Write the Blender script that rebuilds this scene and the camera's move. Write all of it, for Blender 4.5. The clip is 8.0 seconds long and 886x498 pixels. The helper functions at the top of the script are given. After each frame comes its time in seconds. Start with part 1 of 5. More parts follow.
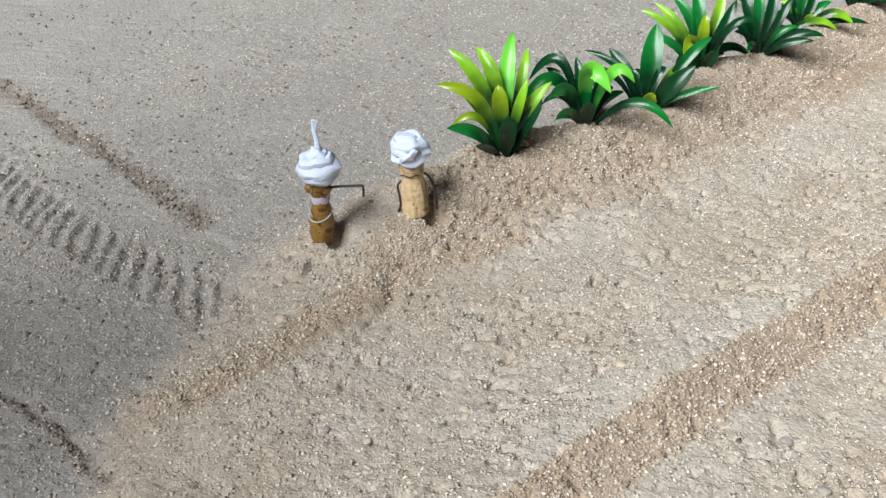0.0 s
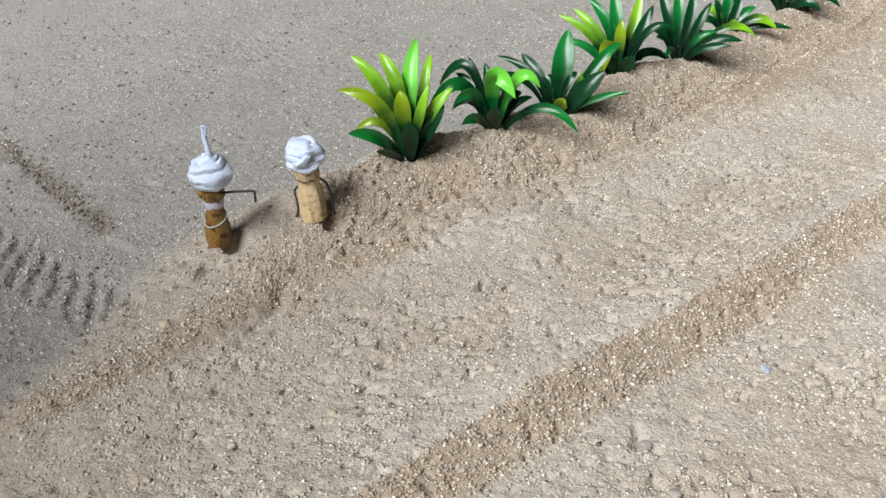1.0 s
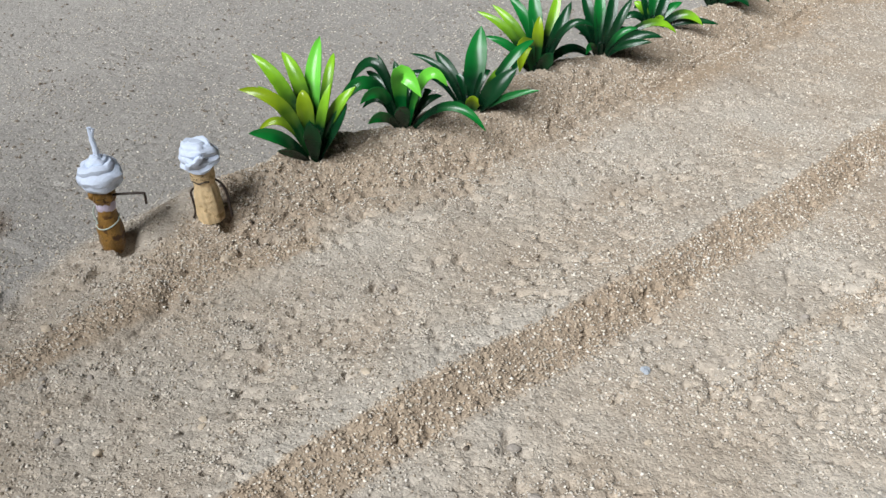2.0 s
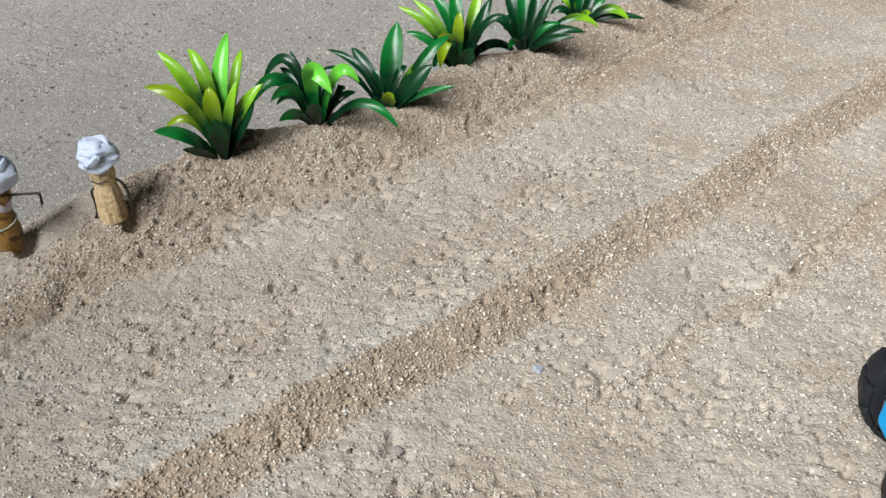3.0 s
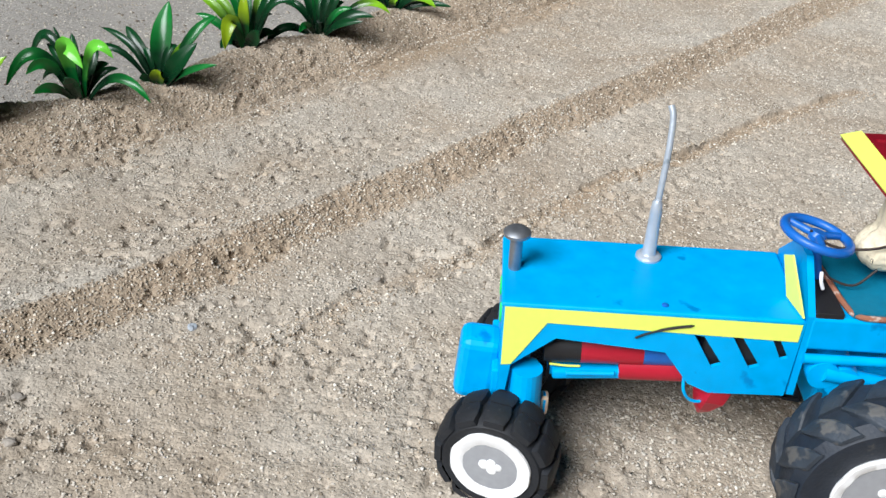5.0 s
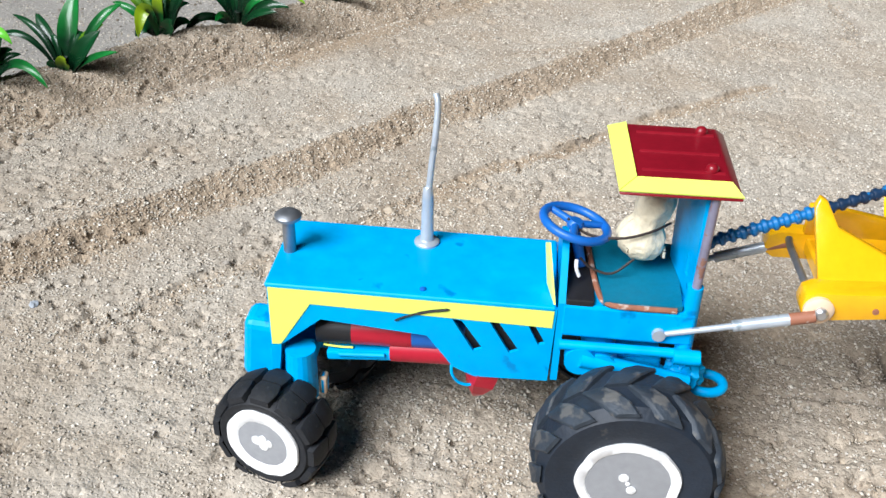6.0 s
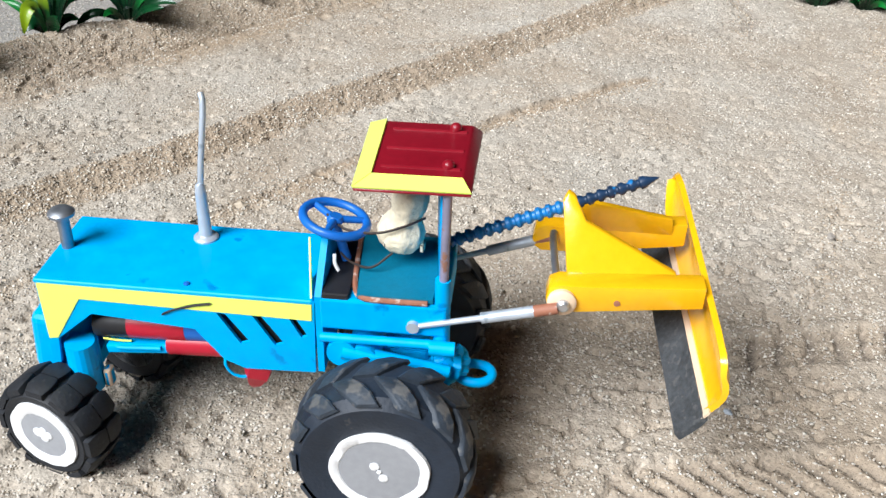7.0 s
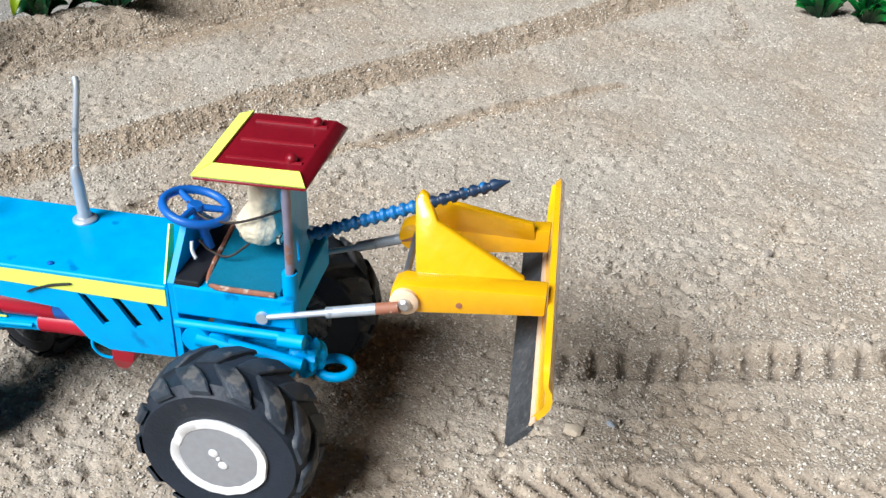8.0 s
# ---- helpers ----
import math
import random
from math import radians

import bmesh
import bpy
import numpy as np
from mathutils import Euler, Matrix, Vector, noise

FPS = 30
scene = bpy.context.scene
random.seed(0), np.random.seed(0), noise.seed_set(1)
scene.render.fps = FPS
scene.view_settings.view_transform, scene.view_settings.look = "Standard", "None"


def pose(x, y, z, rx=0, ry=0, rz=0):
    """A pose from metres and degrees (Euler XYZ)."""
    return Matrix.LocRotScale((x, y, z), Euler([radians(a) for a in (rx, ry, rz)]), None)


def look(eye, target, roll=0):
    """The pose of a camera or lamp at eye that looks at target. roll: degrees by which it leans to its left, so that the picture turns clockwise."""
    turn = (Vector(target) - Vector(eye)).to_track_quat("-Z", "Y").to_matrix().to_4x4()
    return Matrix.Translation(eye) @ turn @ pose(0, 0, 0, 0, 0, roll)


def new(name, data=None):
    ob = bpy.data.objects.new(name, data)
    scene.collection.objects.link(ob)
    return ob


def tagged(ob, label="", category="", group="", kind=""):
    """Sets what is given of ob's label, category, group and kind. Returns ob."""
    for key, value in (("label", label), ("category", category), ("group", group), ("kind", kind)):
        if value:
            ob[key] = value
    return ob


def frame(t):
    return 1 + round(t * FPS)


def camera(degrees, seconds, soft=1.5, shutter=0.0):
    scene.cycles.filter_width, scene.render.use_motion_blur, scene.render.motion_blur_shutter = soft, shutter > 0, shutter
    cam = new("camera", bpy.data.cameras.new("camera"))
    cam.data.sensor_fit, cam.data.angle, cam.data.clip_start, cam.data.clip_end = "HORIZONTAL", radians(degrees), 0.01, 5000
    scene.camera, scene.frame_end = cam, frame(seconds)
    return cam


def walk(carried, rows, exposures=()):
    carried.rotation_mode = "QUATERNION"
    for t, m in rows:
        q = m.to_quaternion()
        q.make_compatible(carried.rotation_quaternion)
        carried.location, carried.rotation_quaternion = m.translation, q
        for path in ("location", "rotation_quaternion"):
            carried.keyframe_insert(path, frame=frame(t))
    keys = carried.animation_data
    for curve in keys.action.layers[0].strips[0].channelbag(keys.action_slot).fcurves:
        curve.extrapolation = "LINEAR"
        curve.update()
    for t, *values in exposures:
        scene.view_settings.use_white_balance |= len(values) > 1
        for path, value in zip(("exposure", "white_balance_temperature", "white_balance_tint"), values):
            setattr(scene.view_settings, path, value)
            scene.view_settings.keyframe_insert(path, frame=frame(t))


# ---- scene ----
cam = camera(49.0, 8.0, soft=1.5)
PATH = [
    (0, (-0.11008, -0.30334, 0.22014), (-0.16488, -0.01119, 0.03535), 0.60),
    (0.5, (-0.08975, -0.30084, 0.22118), (-0.14274, -0.00782, 0.03725), 0.83),
    (1, (-0.06717, -0.29682, 0.22233), (-0.11982, -0.00362, 0.03858), 0.73),
    (1.5, (-0.04633, -0.29135, 0.22346), (-0.09788, 0.00156, 0.03895), 0.68),
    (3, (0.00112, -0.27662, 0.22590), (-0.03792, 0.01573, 0.03746), 1.36),
    (3.5, (0.01405, -0.27504, 0.22492), (-0.01997, 0.01819, 0.03687), 1.60),
    (4, (0.03611, -0.27453, 0.22342), (0.00825, 0.01998, 0.03638), 2.00),
    (4.75, (0.10958, -0.27734, 0.22382), (0.07432, 0.01640, 0.03681), 2.26),
    (5.3, (0.15571, -0.27703, 0.22551), (0.11048, 0.01479, 0.03766), 2.24),
    (5.5, (0.17226, -0.27418, 0.22623), (0.12424, 0.01694, 0.03797), 2.21),
    (6, (0.21073, -0.27121, 0.22831), (0.15823, 0.01831, 0.03878), 2.06),
    (6.5, (0.24867, -0.26623, 0.23283), (0.19490, 0.02182, 0.04144), 1.81),
    (7, (0.28022, -0.26244, 0.23498), (0.22809, 0.02524, 0.04257), 1.71),
    (7.5, (0.31240, -0.25693, 0.23543), (0.24903, 0.02820, 0.04259), 1.89),
    (8, (0.34083, -0.24806, 0.23632), (0.26558, 0.03375, 0.04288), 2.15),
]
EXPOSURES = [(0.0, 0.42, 6320, 10), (1.5, 0.26, 6320, 10), (4.0, 0.20, 6340, 10), (5.5, 0.28, 6240, 10), (6.5, 0.50, 6180, 10), (8.0, 0.37, 6220, 10)]
walk(cam, [(t, look(eye, target, roll)) for t, eye, target, roll in PATH], EXPOSURES)

# ---- light: soft daylight from a wide opening on the near left ----
SUN_TO = Vector((-0.40, -0.59, 0.70)).normalized()
world = bpy.data.worlds.new("daylight")
scene.world = world
world.use_nodes = True
wn = world.node_tree
sky = wn.nodes.new("ShaderNodeTexSky")
sky.sky_type = "NISHITA"
sky.sun_disc = False
sky.sun_elevation = math.asin(SUN_TO.z)
sky.sun_rotation = math.atan2(SUN_TO.x, SUN_TO.y)
sky.air_density, sky.dust_density, sky.ozone_density = 0.4, 6.0, 0.0
wn.links.new(sky.outputs[0], wn.nodes["Background"].inputs[0])
wn.nodes["Background"].inputs[1].default_value = 0.0035
sun = new("sun", bpy.data.lights.new("sun", "SUN"))
sun.data.energy = 5.0
sun.data.angle = radians(35)
sun.data.color = (0.97, 0.978, 0.985)
sun.matrix_world = look((0, 0, 0), -SUN_TO)

MM = 0.001


# ---- materials ----
def material(name, colour, rough=0.5, metal=0.0, grain=0.0, scale=400.0, bump=0.0, bump_scale=900.0, spots=None, spot_at=0.62, spot_scale=120.0, coat=0.0):
    """Painted, plastic or metal surface with variation at two scales and optional worn spots."""
    m = bpy.data.materials.new(name)
    m.use_nodes = True
    nt = m.node_tree
    b = nt.nodes["Principled BSDF"]
    b.inputs["Roughness"].default_value = rough
    b.inputs["Metallic"].default_value = metal
    b.inputs["Coat Weight"].default_value = coat
    co = nt.nodes.new("ShaderNodeTexCoord")
    small, large = nt.nodes.new("ShaderNodeTexNoise"), nt.nodes.new("ShaderNodeTexNoise")
    for n, s in ((small, scale), (large, scale / 9)):
        n.inputs["Scale"].default_value = s
        n.inputs["Detail"].default_value = 4
        nt.links.new(co.outputs["Object"], n.inputs["Vector"])
    add = nt.nodes.new("ShaderNodeMath")
    nt.links.new(small.outputs["Fac"], add.inputs[0])
    nt.links.new(large.outputs["Fac"], add.inputs[1])
    ramp = nt.nodes.new("ShaderNodeMapRange")
    ramp.inputs["From Min"].default_value, ramp.inputs["From Max"].default_value = 0.6, 1.4
    ramp.inputs["To Min"].default_value, ramp.inputs["To Max"].default_value = 1 - grain, 1 + grain
    nt.links.new(add.outputs[0], ramp.inputs["Value"])
    mul = nt.nodes.new("ShaderNodeVectorMath")
    mul.operation = "SCALE"
    mul.inputs[0].default_value = colour
    nt.links.new(ramp.outputs[0], mul.inputs["Scale"])
    last = mul.outputs[0]
    if spots:
        sn = nt.nodes.new("ShaderNodeTexNoise")
        sn.inputs["Scale"].default_value = spot_scale
        sn.inputs["Detail"].default_value = 5
        nt.links.new(co.outputs["Object"], sn.inputs["Vector"])
        cut = nt.nodes.new("ShaderNodeMapRange")
        cut.inputs["From Min"].default_value, cut.inputs["From Max"].default_value = spot_at, spot_at + 0.05
        nt.links.new(sn.outputs["Fac"], cut.inputs["Value"])
        mix = nt.nodes.new("ShaderNodeMix")
        mix.data_type = "RGBA"
        nt.links.new(cut.outputs[0], mix.inputs["Factor"])
        nt.links.new(last, mix.inputs[6])
        mix.inputs[7].default_value = (*spots, 1)
        last = mix.outputs[2]
    nt.links.new(last, b.inputs["Base Color"])
    rr = nt.nodes.new("ShaderNodeMapRange")
    rr.inputs["To Min"].default_value, rr.inputs["To Max"].default_value = max(0.05, rough - 0.1), min(1, rough + 0.12)
    nt.links.new(large.outputs["Fac"], rr.inputs["Value"])
    nt.links.new(rr.outputs[0], b.inputs["Roughness"])
    if bump:
        bn = nt.nodes.new("ShaderNodeTexNoise")
        bn.inputs["Scale"].default_value = bump_scale
        bn.inputs["Detail"].default_value = 4
        nt.links.new(co.outputs["Object"], bn.inputs["Vector"])
        bu = nt.nodes.new("ShaderNodeBump")
        bu.inputs["Strength"].default_value = 0.6
        bu.inputs["Distance"].default_value = bump * MM
        nt.links.new(bn.outputs["Fac"], bu.inputs["Height"])
        nt.links.new(bu.outputs[0], b.inputs["Normal"])
    return m


BLUE = material("sky_blue_paint", (0.001, 0.38, 0.82), 0.42, grain=0.16, scale=160, bump=0.22, bump_scale=260, spots=(0.001, 0.23, 0.58), spot_at=0.645, spot_scale=80)
BLUE.node_tree.nodes["Principled BSDF"].inputs["Specular IOR Level"].default_value = 0.2
DARK_SCREW = material("dark_blue_enamel", (0.008, 0.030, 0.075), 0.42, grain=0.4, spots=(0.01, 0.16, 0.42), spot_at=0.60, spot_scale=300)
SCREW_BLUE = material("blue_enamel", (0.008, 0.17, 0.46), 0.4, grain=0.35, spots=(0.008, 0.05, 0.14), spot_at=0.60, spot_scale=260)
DEEP_BLUE = material("blue_plastic", (0.01, 0.13, 0.50), 0.38, grain=0.12)
TEAL = material("teal_mat", (0.0, 0.16, 0.26), 0.55, grain=0.15, bump=0.2)
YELLOW = material("lemon_yellow_tape", (0.80, 0.95, 0.16), 0.40, grain=0.05, spots=(0.68, 0.88, 0.06), spot_at=0.66, spot_scale=70)
AMBER = material("amber_yellow_paint", (0.90, 0.47, 0.004), 0.22, grain=0.08, bump=0.4, bump_scale=160, coat=0.5)
PALE_WORN = material("worn_pale_paint", (0.80, 0.60, 0.42), 0.6, grain=0.15)
RED = material("dark_red_plastic", (0.24, 0.006, 0.016), 0.32, grain=0.15, bump=0.1)
BATTERY_RED = material("red_wrap", (0.44, 0.008, 0.028), 0.4, grain=0.1)
GREEN_SPOT = material("green_sticker", (0.02, 0.75, 0.16), 0.4, grain=0.05)
RUBBER = material("black_rubber", (0.010, 0.012, 0.016), 0.66, grain=0.35, scale=500, bump=0.25, spots=(0.05, 0.05, 0.05), spot_at=0.66, spot_scale=160)
TYRE_WALL = material("blue_black_rubber", (0.013, 0.021, 0.035), 0.6, grain=0.35, scale=300, bump=0.3, spots=(0.06, 0.06, 0.058), spot_at=0.66, spot_scale=200)
DUSTY_RUBBER = material("dusty_black_rubber", (0.026, 0.036, 0.050), 0.58, grain=0.6, scale=200, bump=0.4, spots=(0.095, 0.095, 0.094), spot_at=0.575, spot_scale=110)
EDGE_RUBBER = material("grey_rubber_strip", (0.045, 0.05, 0.055), 0.8, grain=0.6, scale=700, bump=0.4, spots=(0.085, 0.088, 0.09), spot_at=0.58, spot_scale=420)
WHITE_PAINT = material("white_paint", (0.84, 0.85, 0.86), 0.5, grain=0.06, bump=0.2)
GREY_DISC = material("grey_disc", (0.30, 0.31, 0.33), 0.55, grain=0.12, bump=0.1)
ALU = material("aluminium", (0.62, 0.64, 0.67), 0.38, metal=0.85, grain=0.12, bump=0.1)
ROD_GREY = material("pale_grey_rod", (0.50, 0.56, 0.63), 0.36, metal=0.35, grain=0.15, scale=250, bump=0.15, spots=(0.30, 0.36, 0.42), spot_at=0.62, spot_scale=200)
STEEL = material("dull_steel", (0.30, 0.32, 0.35), 0.42, metal=0.8, grain=0.2)
DARK = material("black_plastic", (0.012, 0.012, 0.014), 0.5, grain=0.2)
RUST = material("worn_orange_primer", (0.30, 0.12, 0.07), 0.6, grain=0.3, spots=(0.50, 0.38, 0.32), spot_at=0.57, spot_scale=300)
PIPE = material("brownish_pipe", (0.27, 0.26, 0.36), 0.45, metal=0.3, grain=0.35, scale=200, spots=(0.30, 0.16, 0.12), spot_at=0.58, spot_scale=250)
PEANUT = material("peanut_shell", (0.72, 0.64, 0.47), 0.75, grain=0.25, scale=350, bump=1.6, bump_scale=420)
GLAZED = material("glazed_brown_shell", (0.25, 0.135, 0.030), 0.36, grain=0.45, scale=260, bump=1.2, bump_scale=380, spots=(0.085, 0.038, 0.010), spot_at=0.56, spot_scale=240)
TAN_SHELL = material("tan_shell", (0.64, 0.48, 0.27), 0.62, grain=0.35, scale=300, bump=1.3, bump_scale=420, spots=(0.42, 0.29, 0.14), spot_at=0.60, spot_scale=260)
COTTON = material("white_cotton", (0.62, 0.70, 0.84), 0.9, grain=0.10, scale=600, bump=0.5, bump_scale=900)
WIRE = material("dark_brown_wire", (0.028, 0.018, 0.014), 0.5, grain=0.3)
THREAD = material("pale_green_thread", (0.42, 0.48, 0.42), 0.8, grain=0.1)
LILAC = material("lilac_cloth", (0.60, 0.54, 0.66), 0.85, grain=0.1, bump=0.4)
INK = material("black_ink", (0.01, 0.01, 0.012), 0.6, grain=0.1)


def leaf_material(name, base, tip, start):
    m = bpy.data.materials.new(name)
    m.use_nodes = True
    nt = m.node_tree
    b = nt.nodes["Principled BSDF"]
    at = nt.nodes.new("ShaderNodeAttribute")
    at.attribute_name = "along"
    co = nt.nodes.new("ShaderNodeTexCoord")
    no = nt.nodes.new("ShaderNodeTexNoise")
    no.inputs["Scale"].default_value = 90
    nt.links.new(co.outputs["Object"], no.inputs["Vector"])
    ad = nt.nodes.new("ShaderNodeMath")
    ad.operation = "MULTIPLY_ADD"
    nt.links.new(no.outputs["Fac"], ad.inputs[0])
    ad.inputs[1].default_value = 0.5
    nt.links.new(at.outputs["Fac"], ad.inputs[2])
    mr = nt.nodes.new("ShaderNodeMapRange")
    mr.inputs["From Min"].default_value, mr.inputs["From Max"].default_value = start + 0.2, start + 0.65
    nt.links.new(ad.outputs[0], mr.inputs["Value"])
    mix = nt.nodes.new("ShaderNodeMix")
    mix.data_type = "RGBA"
    nt.links.new(mr.outputs[0], mix.inputs["Factor"])
    mix.inputs[6].default_value = (*base, 1)
    mix.inputs[7].default_value = (*tip, 1)
    nt.links.new(mix.outputs[2], b.inputs["Base Color"])
    b.inputs["Roughness"].default_value = 0.27
    b.inputs["Specular IOR Level"].default_value = 0.38
    wv = nt.nodes.new("ShaderNodeTexNoise")
    wv.inputs["Scale"].default_value = 260
    nt.links.new(co.outputs["Object"], wv.inputs["Vector"])
    bu = nt.nodes.new("ShaderNodeBump")
    bu.inputs["Distance"].default_value = 0.15 * MM
    bu.inputs["Strength"].default_value = 0.5
    nt.links.new(wv.outputs["Fac"], bu.inputs["Height"])
    nt.links.new(bu.outputs[0], b.inputs["Normal"])
    return m


LEAF = {
    "d": leaf_material("dark_green_plastic_leaf", (0.002, 0.015, 0.006), (0.003, 0.048, 0.013), 0.30),
    "g": leaf_material("mid_green_plastic_leaf", (0.002, 0.022, 0.008), (0.007, 0.160, 0.026), 0.34),
    "y": leaf_material("lime_tipped_plastic_leaf", (0.002, 0.026, 0.008), (0.215, 0.470, 0.018), 0.44),
    "l": leaf_material("bright_lime_plastic_leaf", (0.003, 0.080, 0.016), (0.150, 0.560, 0.050), 0.22),
    "o": leaf_material("olive_yellow_plastic_leaf", (0.004, 0.050, 0.010), (0.220, 0.330, 0.010), 0.38),
}


def sand_material(name, fresh, dust, islands=False):
    m = bpy.data.materials.new(name)
    m.use_nodes = True
    nt = m.node_tree
    b = nt.nodes["Principled BSDF"]
    b.inputs["Roughness"].default_value = 0.92
    b.inputs["Specular IOR Level"].default_value = 0.25
    if islands:
        ge = nt.nodes.new("ShaderNodeNewGeometry")
        ra = nt.nodes.new("ShaderNodeValToRGB")
        el = ra.color_ramp.elements
        el[0].position, el[0].color = 0.0, (0.20, 0.165, 0.125, 1)
        el[1].position, el[1].color = 1.0, (0.82, 0.78, 0.70, 1)
        for pos, c in ((0.05, (0.30, 0.25, 0.185)), (0.12, fresh), (0.55, dust), (0.84, dust), (0.90, (0.70, 0.63, 0.52))):
            e = el.new(pos)
            e.color = (*c, 1)
        nt.links.new(ge.outputs["Random Per Island"], ra.inputs[0])
        nt.links.new(ra.outputs[0], b.inputs["Base Color"])
        return m
    co = nt.nodes.new("ShaderNodeTexCoord")

    def noise_at(scale, detail=3.0):
        n = nt.nodes.new("ShaderNodeTexNoise")
        n.inputs["Scale"].default_value = scale
        n.inputs["Detail"].default_value = detail
        nt.links.new(co.outputs["Object"], n.inputs["Vector"])
        return n

    at = nt.nodes.new("ShaderNodeAttribute")
    at.attribute_name = "dust"
    mix = nt.nodes.new("ShaderNodeMix")
    mix.data_type = "RGBA"
    mix.inputs[6].default_value = (*fresh, 1)
    mix.inputs[7].default_value = (*dust, 1)
    nt.links.new(at.outputs["Fac"], mix.inputs["Factor"])
    rd = nt.nodes.new("ShaderNodeAttribute")
    rd.attribute_name = "road"
    mix_r = nt.nodes.new("ShaderNodeMix")
    mix_r.data_type = "RGBA"
    mix_r.inputs[7].default_value = (*ROAD, 1)
    nt.links.new(mix.outputs[2], mix_r.inputs[6])
    nt.links.new(rd.outputs["Fac"], mix_r.inputs["Factor"])
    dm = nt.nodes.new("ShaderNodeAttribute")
    dm.attribute_name = "clod_shade"
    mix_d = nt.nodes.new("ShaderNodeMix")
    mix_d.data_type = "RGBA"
    mix_d.inputs[7].default_value = (*CLOD_SHADE, 1)
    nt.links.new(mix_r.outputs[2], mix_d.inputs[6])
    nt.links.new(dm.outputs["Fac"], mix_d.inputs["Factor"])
    # single grains, light and dark
    vo = nt.nodes.new("ShaderNodeTexVoronoi")
    vo.inputs["Scale"].default_value = 760
    nt.links.new(co.outputs["Object"], vo.inputs["Vector"])
    sep = nt.nodes.new("ShaderNodeSeparateColor")
    nt.links.new(vo.outputs["Color"], sep.inputs[0])
    gr = nt.nodes.new("ShaderNodeValToRGB")
    e = gr.color_ramp.elements
    e[0].position, e[0].color = 0.0, (0.62, 0.60, 0.58, 1)
    e[1].position, e[1].color = 1.0, (1.35, 1.35, 1.35, 1)
    for pos, v in ((0.04, 0.82), (0.14, 0.94), (0.86, 1.05)):
        k = e.new(pos)
        k.color = (v, v, v, 1)
    nt.links.new(sep.outputs[0], gr.inputs[0])
    m1 = nt.nodes.new("ShaderNodeMix")
    m1.data_type, m1.blend_type = "RGBA", "MULTIPLY"
    m1.inputs["Factor"].default_value = 1.0
    nt.links.new(mix_d.outputs[2], m1.inputs[6])
    nt.links.new(gr.outputs[0], m1.inputs[7])
    # broad drifts
    big = noise_at(22, 4)
    mr = nt.nodes.new("ShaderNodeMapRange")
    mr.inputs["From Min"].default_value, mr.inputs["From Max"].default_value = 0.3, 0.7
    mr.inputs["To Min"].default_value, mr.inputs["To Max"].default_value = 0.92, 1.07
    nt.links.new(big.outputs["Fac"], mr.inputs["Value"])
    sc = nt.nodes.new("ShaderNodeVectorMath")
    sc.operation = "SCALE"
    nt.links.new(m1.outputs[2], sc.inputs[0])
    nt.links.new(mr.outputs[0], sc.inputs["Scale"])
    nt.links.new(sc.outputs[0], b.inputs["Base Color"])
    fine, mid = noise_at(1300, 2), noise_at(420, 3)
    dome = nt.nodes.new("ShaderNodeTexVoronoi")
    dome.inputs["Scale"].default_value = 760
    nt.links.new(co.outputs["Object"], dome.inputs["Vector"])
    sub = nt.nodes.new("ShaderNodeMath")
    sub.operation = "MULTIPLY_ADD"
    nt.links.new(dome.outputs["Distance"], sub.inputs[0])
    sub.inputs[1].default_value = -0.9
    nt.links.new(fine.outputs["Fac"], sub.inputs[2])
    ad = nt.nodes.new("ShaderNodeMath")
    ad.operation = "MULTIPLY_ADD"
    nt.links.new(mid.outputs["Fac"], ad.inputs[0])
    ad.inputs[1].default_value = 1.6
    nt.links.new(sub.outputs[0], ad.inputs[2])
    bu = nt.nodes.new("ShaderNodeBump")
    bu.inputs["Strength"].default_value = 0.7
    bu.inputs["Distance"].default_value = 0.55 * MM
    nt.links.new(ad.outputs[0], bu.inputs["Height"])
    nt.links.new(bu.outputs[0], b.inputs["Normal"])
    return m


# colour of the dark clods, also used to paint shade into hollows
CLOD_SHADE = (0.17, 0.145, 0.12)
FRESH, DUST, ROAD = (0.35, 0.272, 0.192), (0.45, 0.408, 0.348), (0.318, 0.301, 0.274)
SAND = sand_material("dry_sand", FRESH, DUST)
GRAIN = sand_material("loose_sand_grain", (0.45, 0.395, 0.32), (0.55, 0.505, 0.44), islands=True)
COARSE = sand_material("coarse_sand_grain", (0.36, 0.285, 0.208), (0.48, 0.395, 0.30), islands=True)
CRUMB = material("dark_sand_crumb", (0.19, 0.155, 0.12), 0.9, grain=0.45, scale=300, bump=0.3)
STONE = material("pale_pebble", (0.50, 0.42, 0.32), 0.8, grain=0.2, bump=0.3)
BLUE_STONE = material("blue_grey_pebble", (0.40, 0.44, 0.49), 0.55, grain=0.25, bump=0.2)
GREY_STONE = material("grey_pebble", (0.34, 0.305, 0.265), 0.8, grain=0.25, bump=0.3)


# ---- ground: one sheet of sand, millimetres in the formulas ----
def lattice(x, y, seed):
    """Smooth value noise in -1..1 on unit cells."""
    ix, iy = np.floor(x).astype(np.int64), np.floor(y).astype(np.int64)
    fx, fy = x - ix, y - iy
    fx, fy = fx * fx * (3 - 2 * fx), fy * fy * (3 - 2 * fy)

    def h(a, b):
        v = (a * 374761393 + b * 668265263 + seed * 974711) & 0xFFFFFFFF
        v = ((v ^ (v >> 13)) * 1274126177) & 0xFFFFFFFF
        return ((v ^ (v >> 16)) & 0xFFFF) / 32767.5 - 1

    return (h(ix, iy) * (1 - fx) + h(ix + 1, iy) * fx) * (1 - fy) + (h(ix, iy + 1) * (1 - fx) + h(ix + 1, iy + 1) * fx) * fy


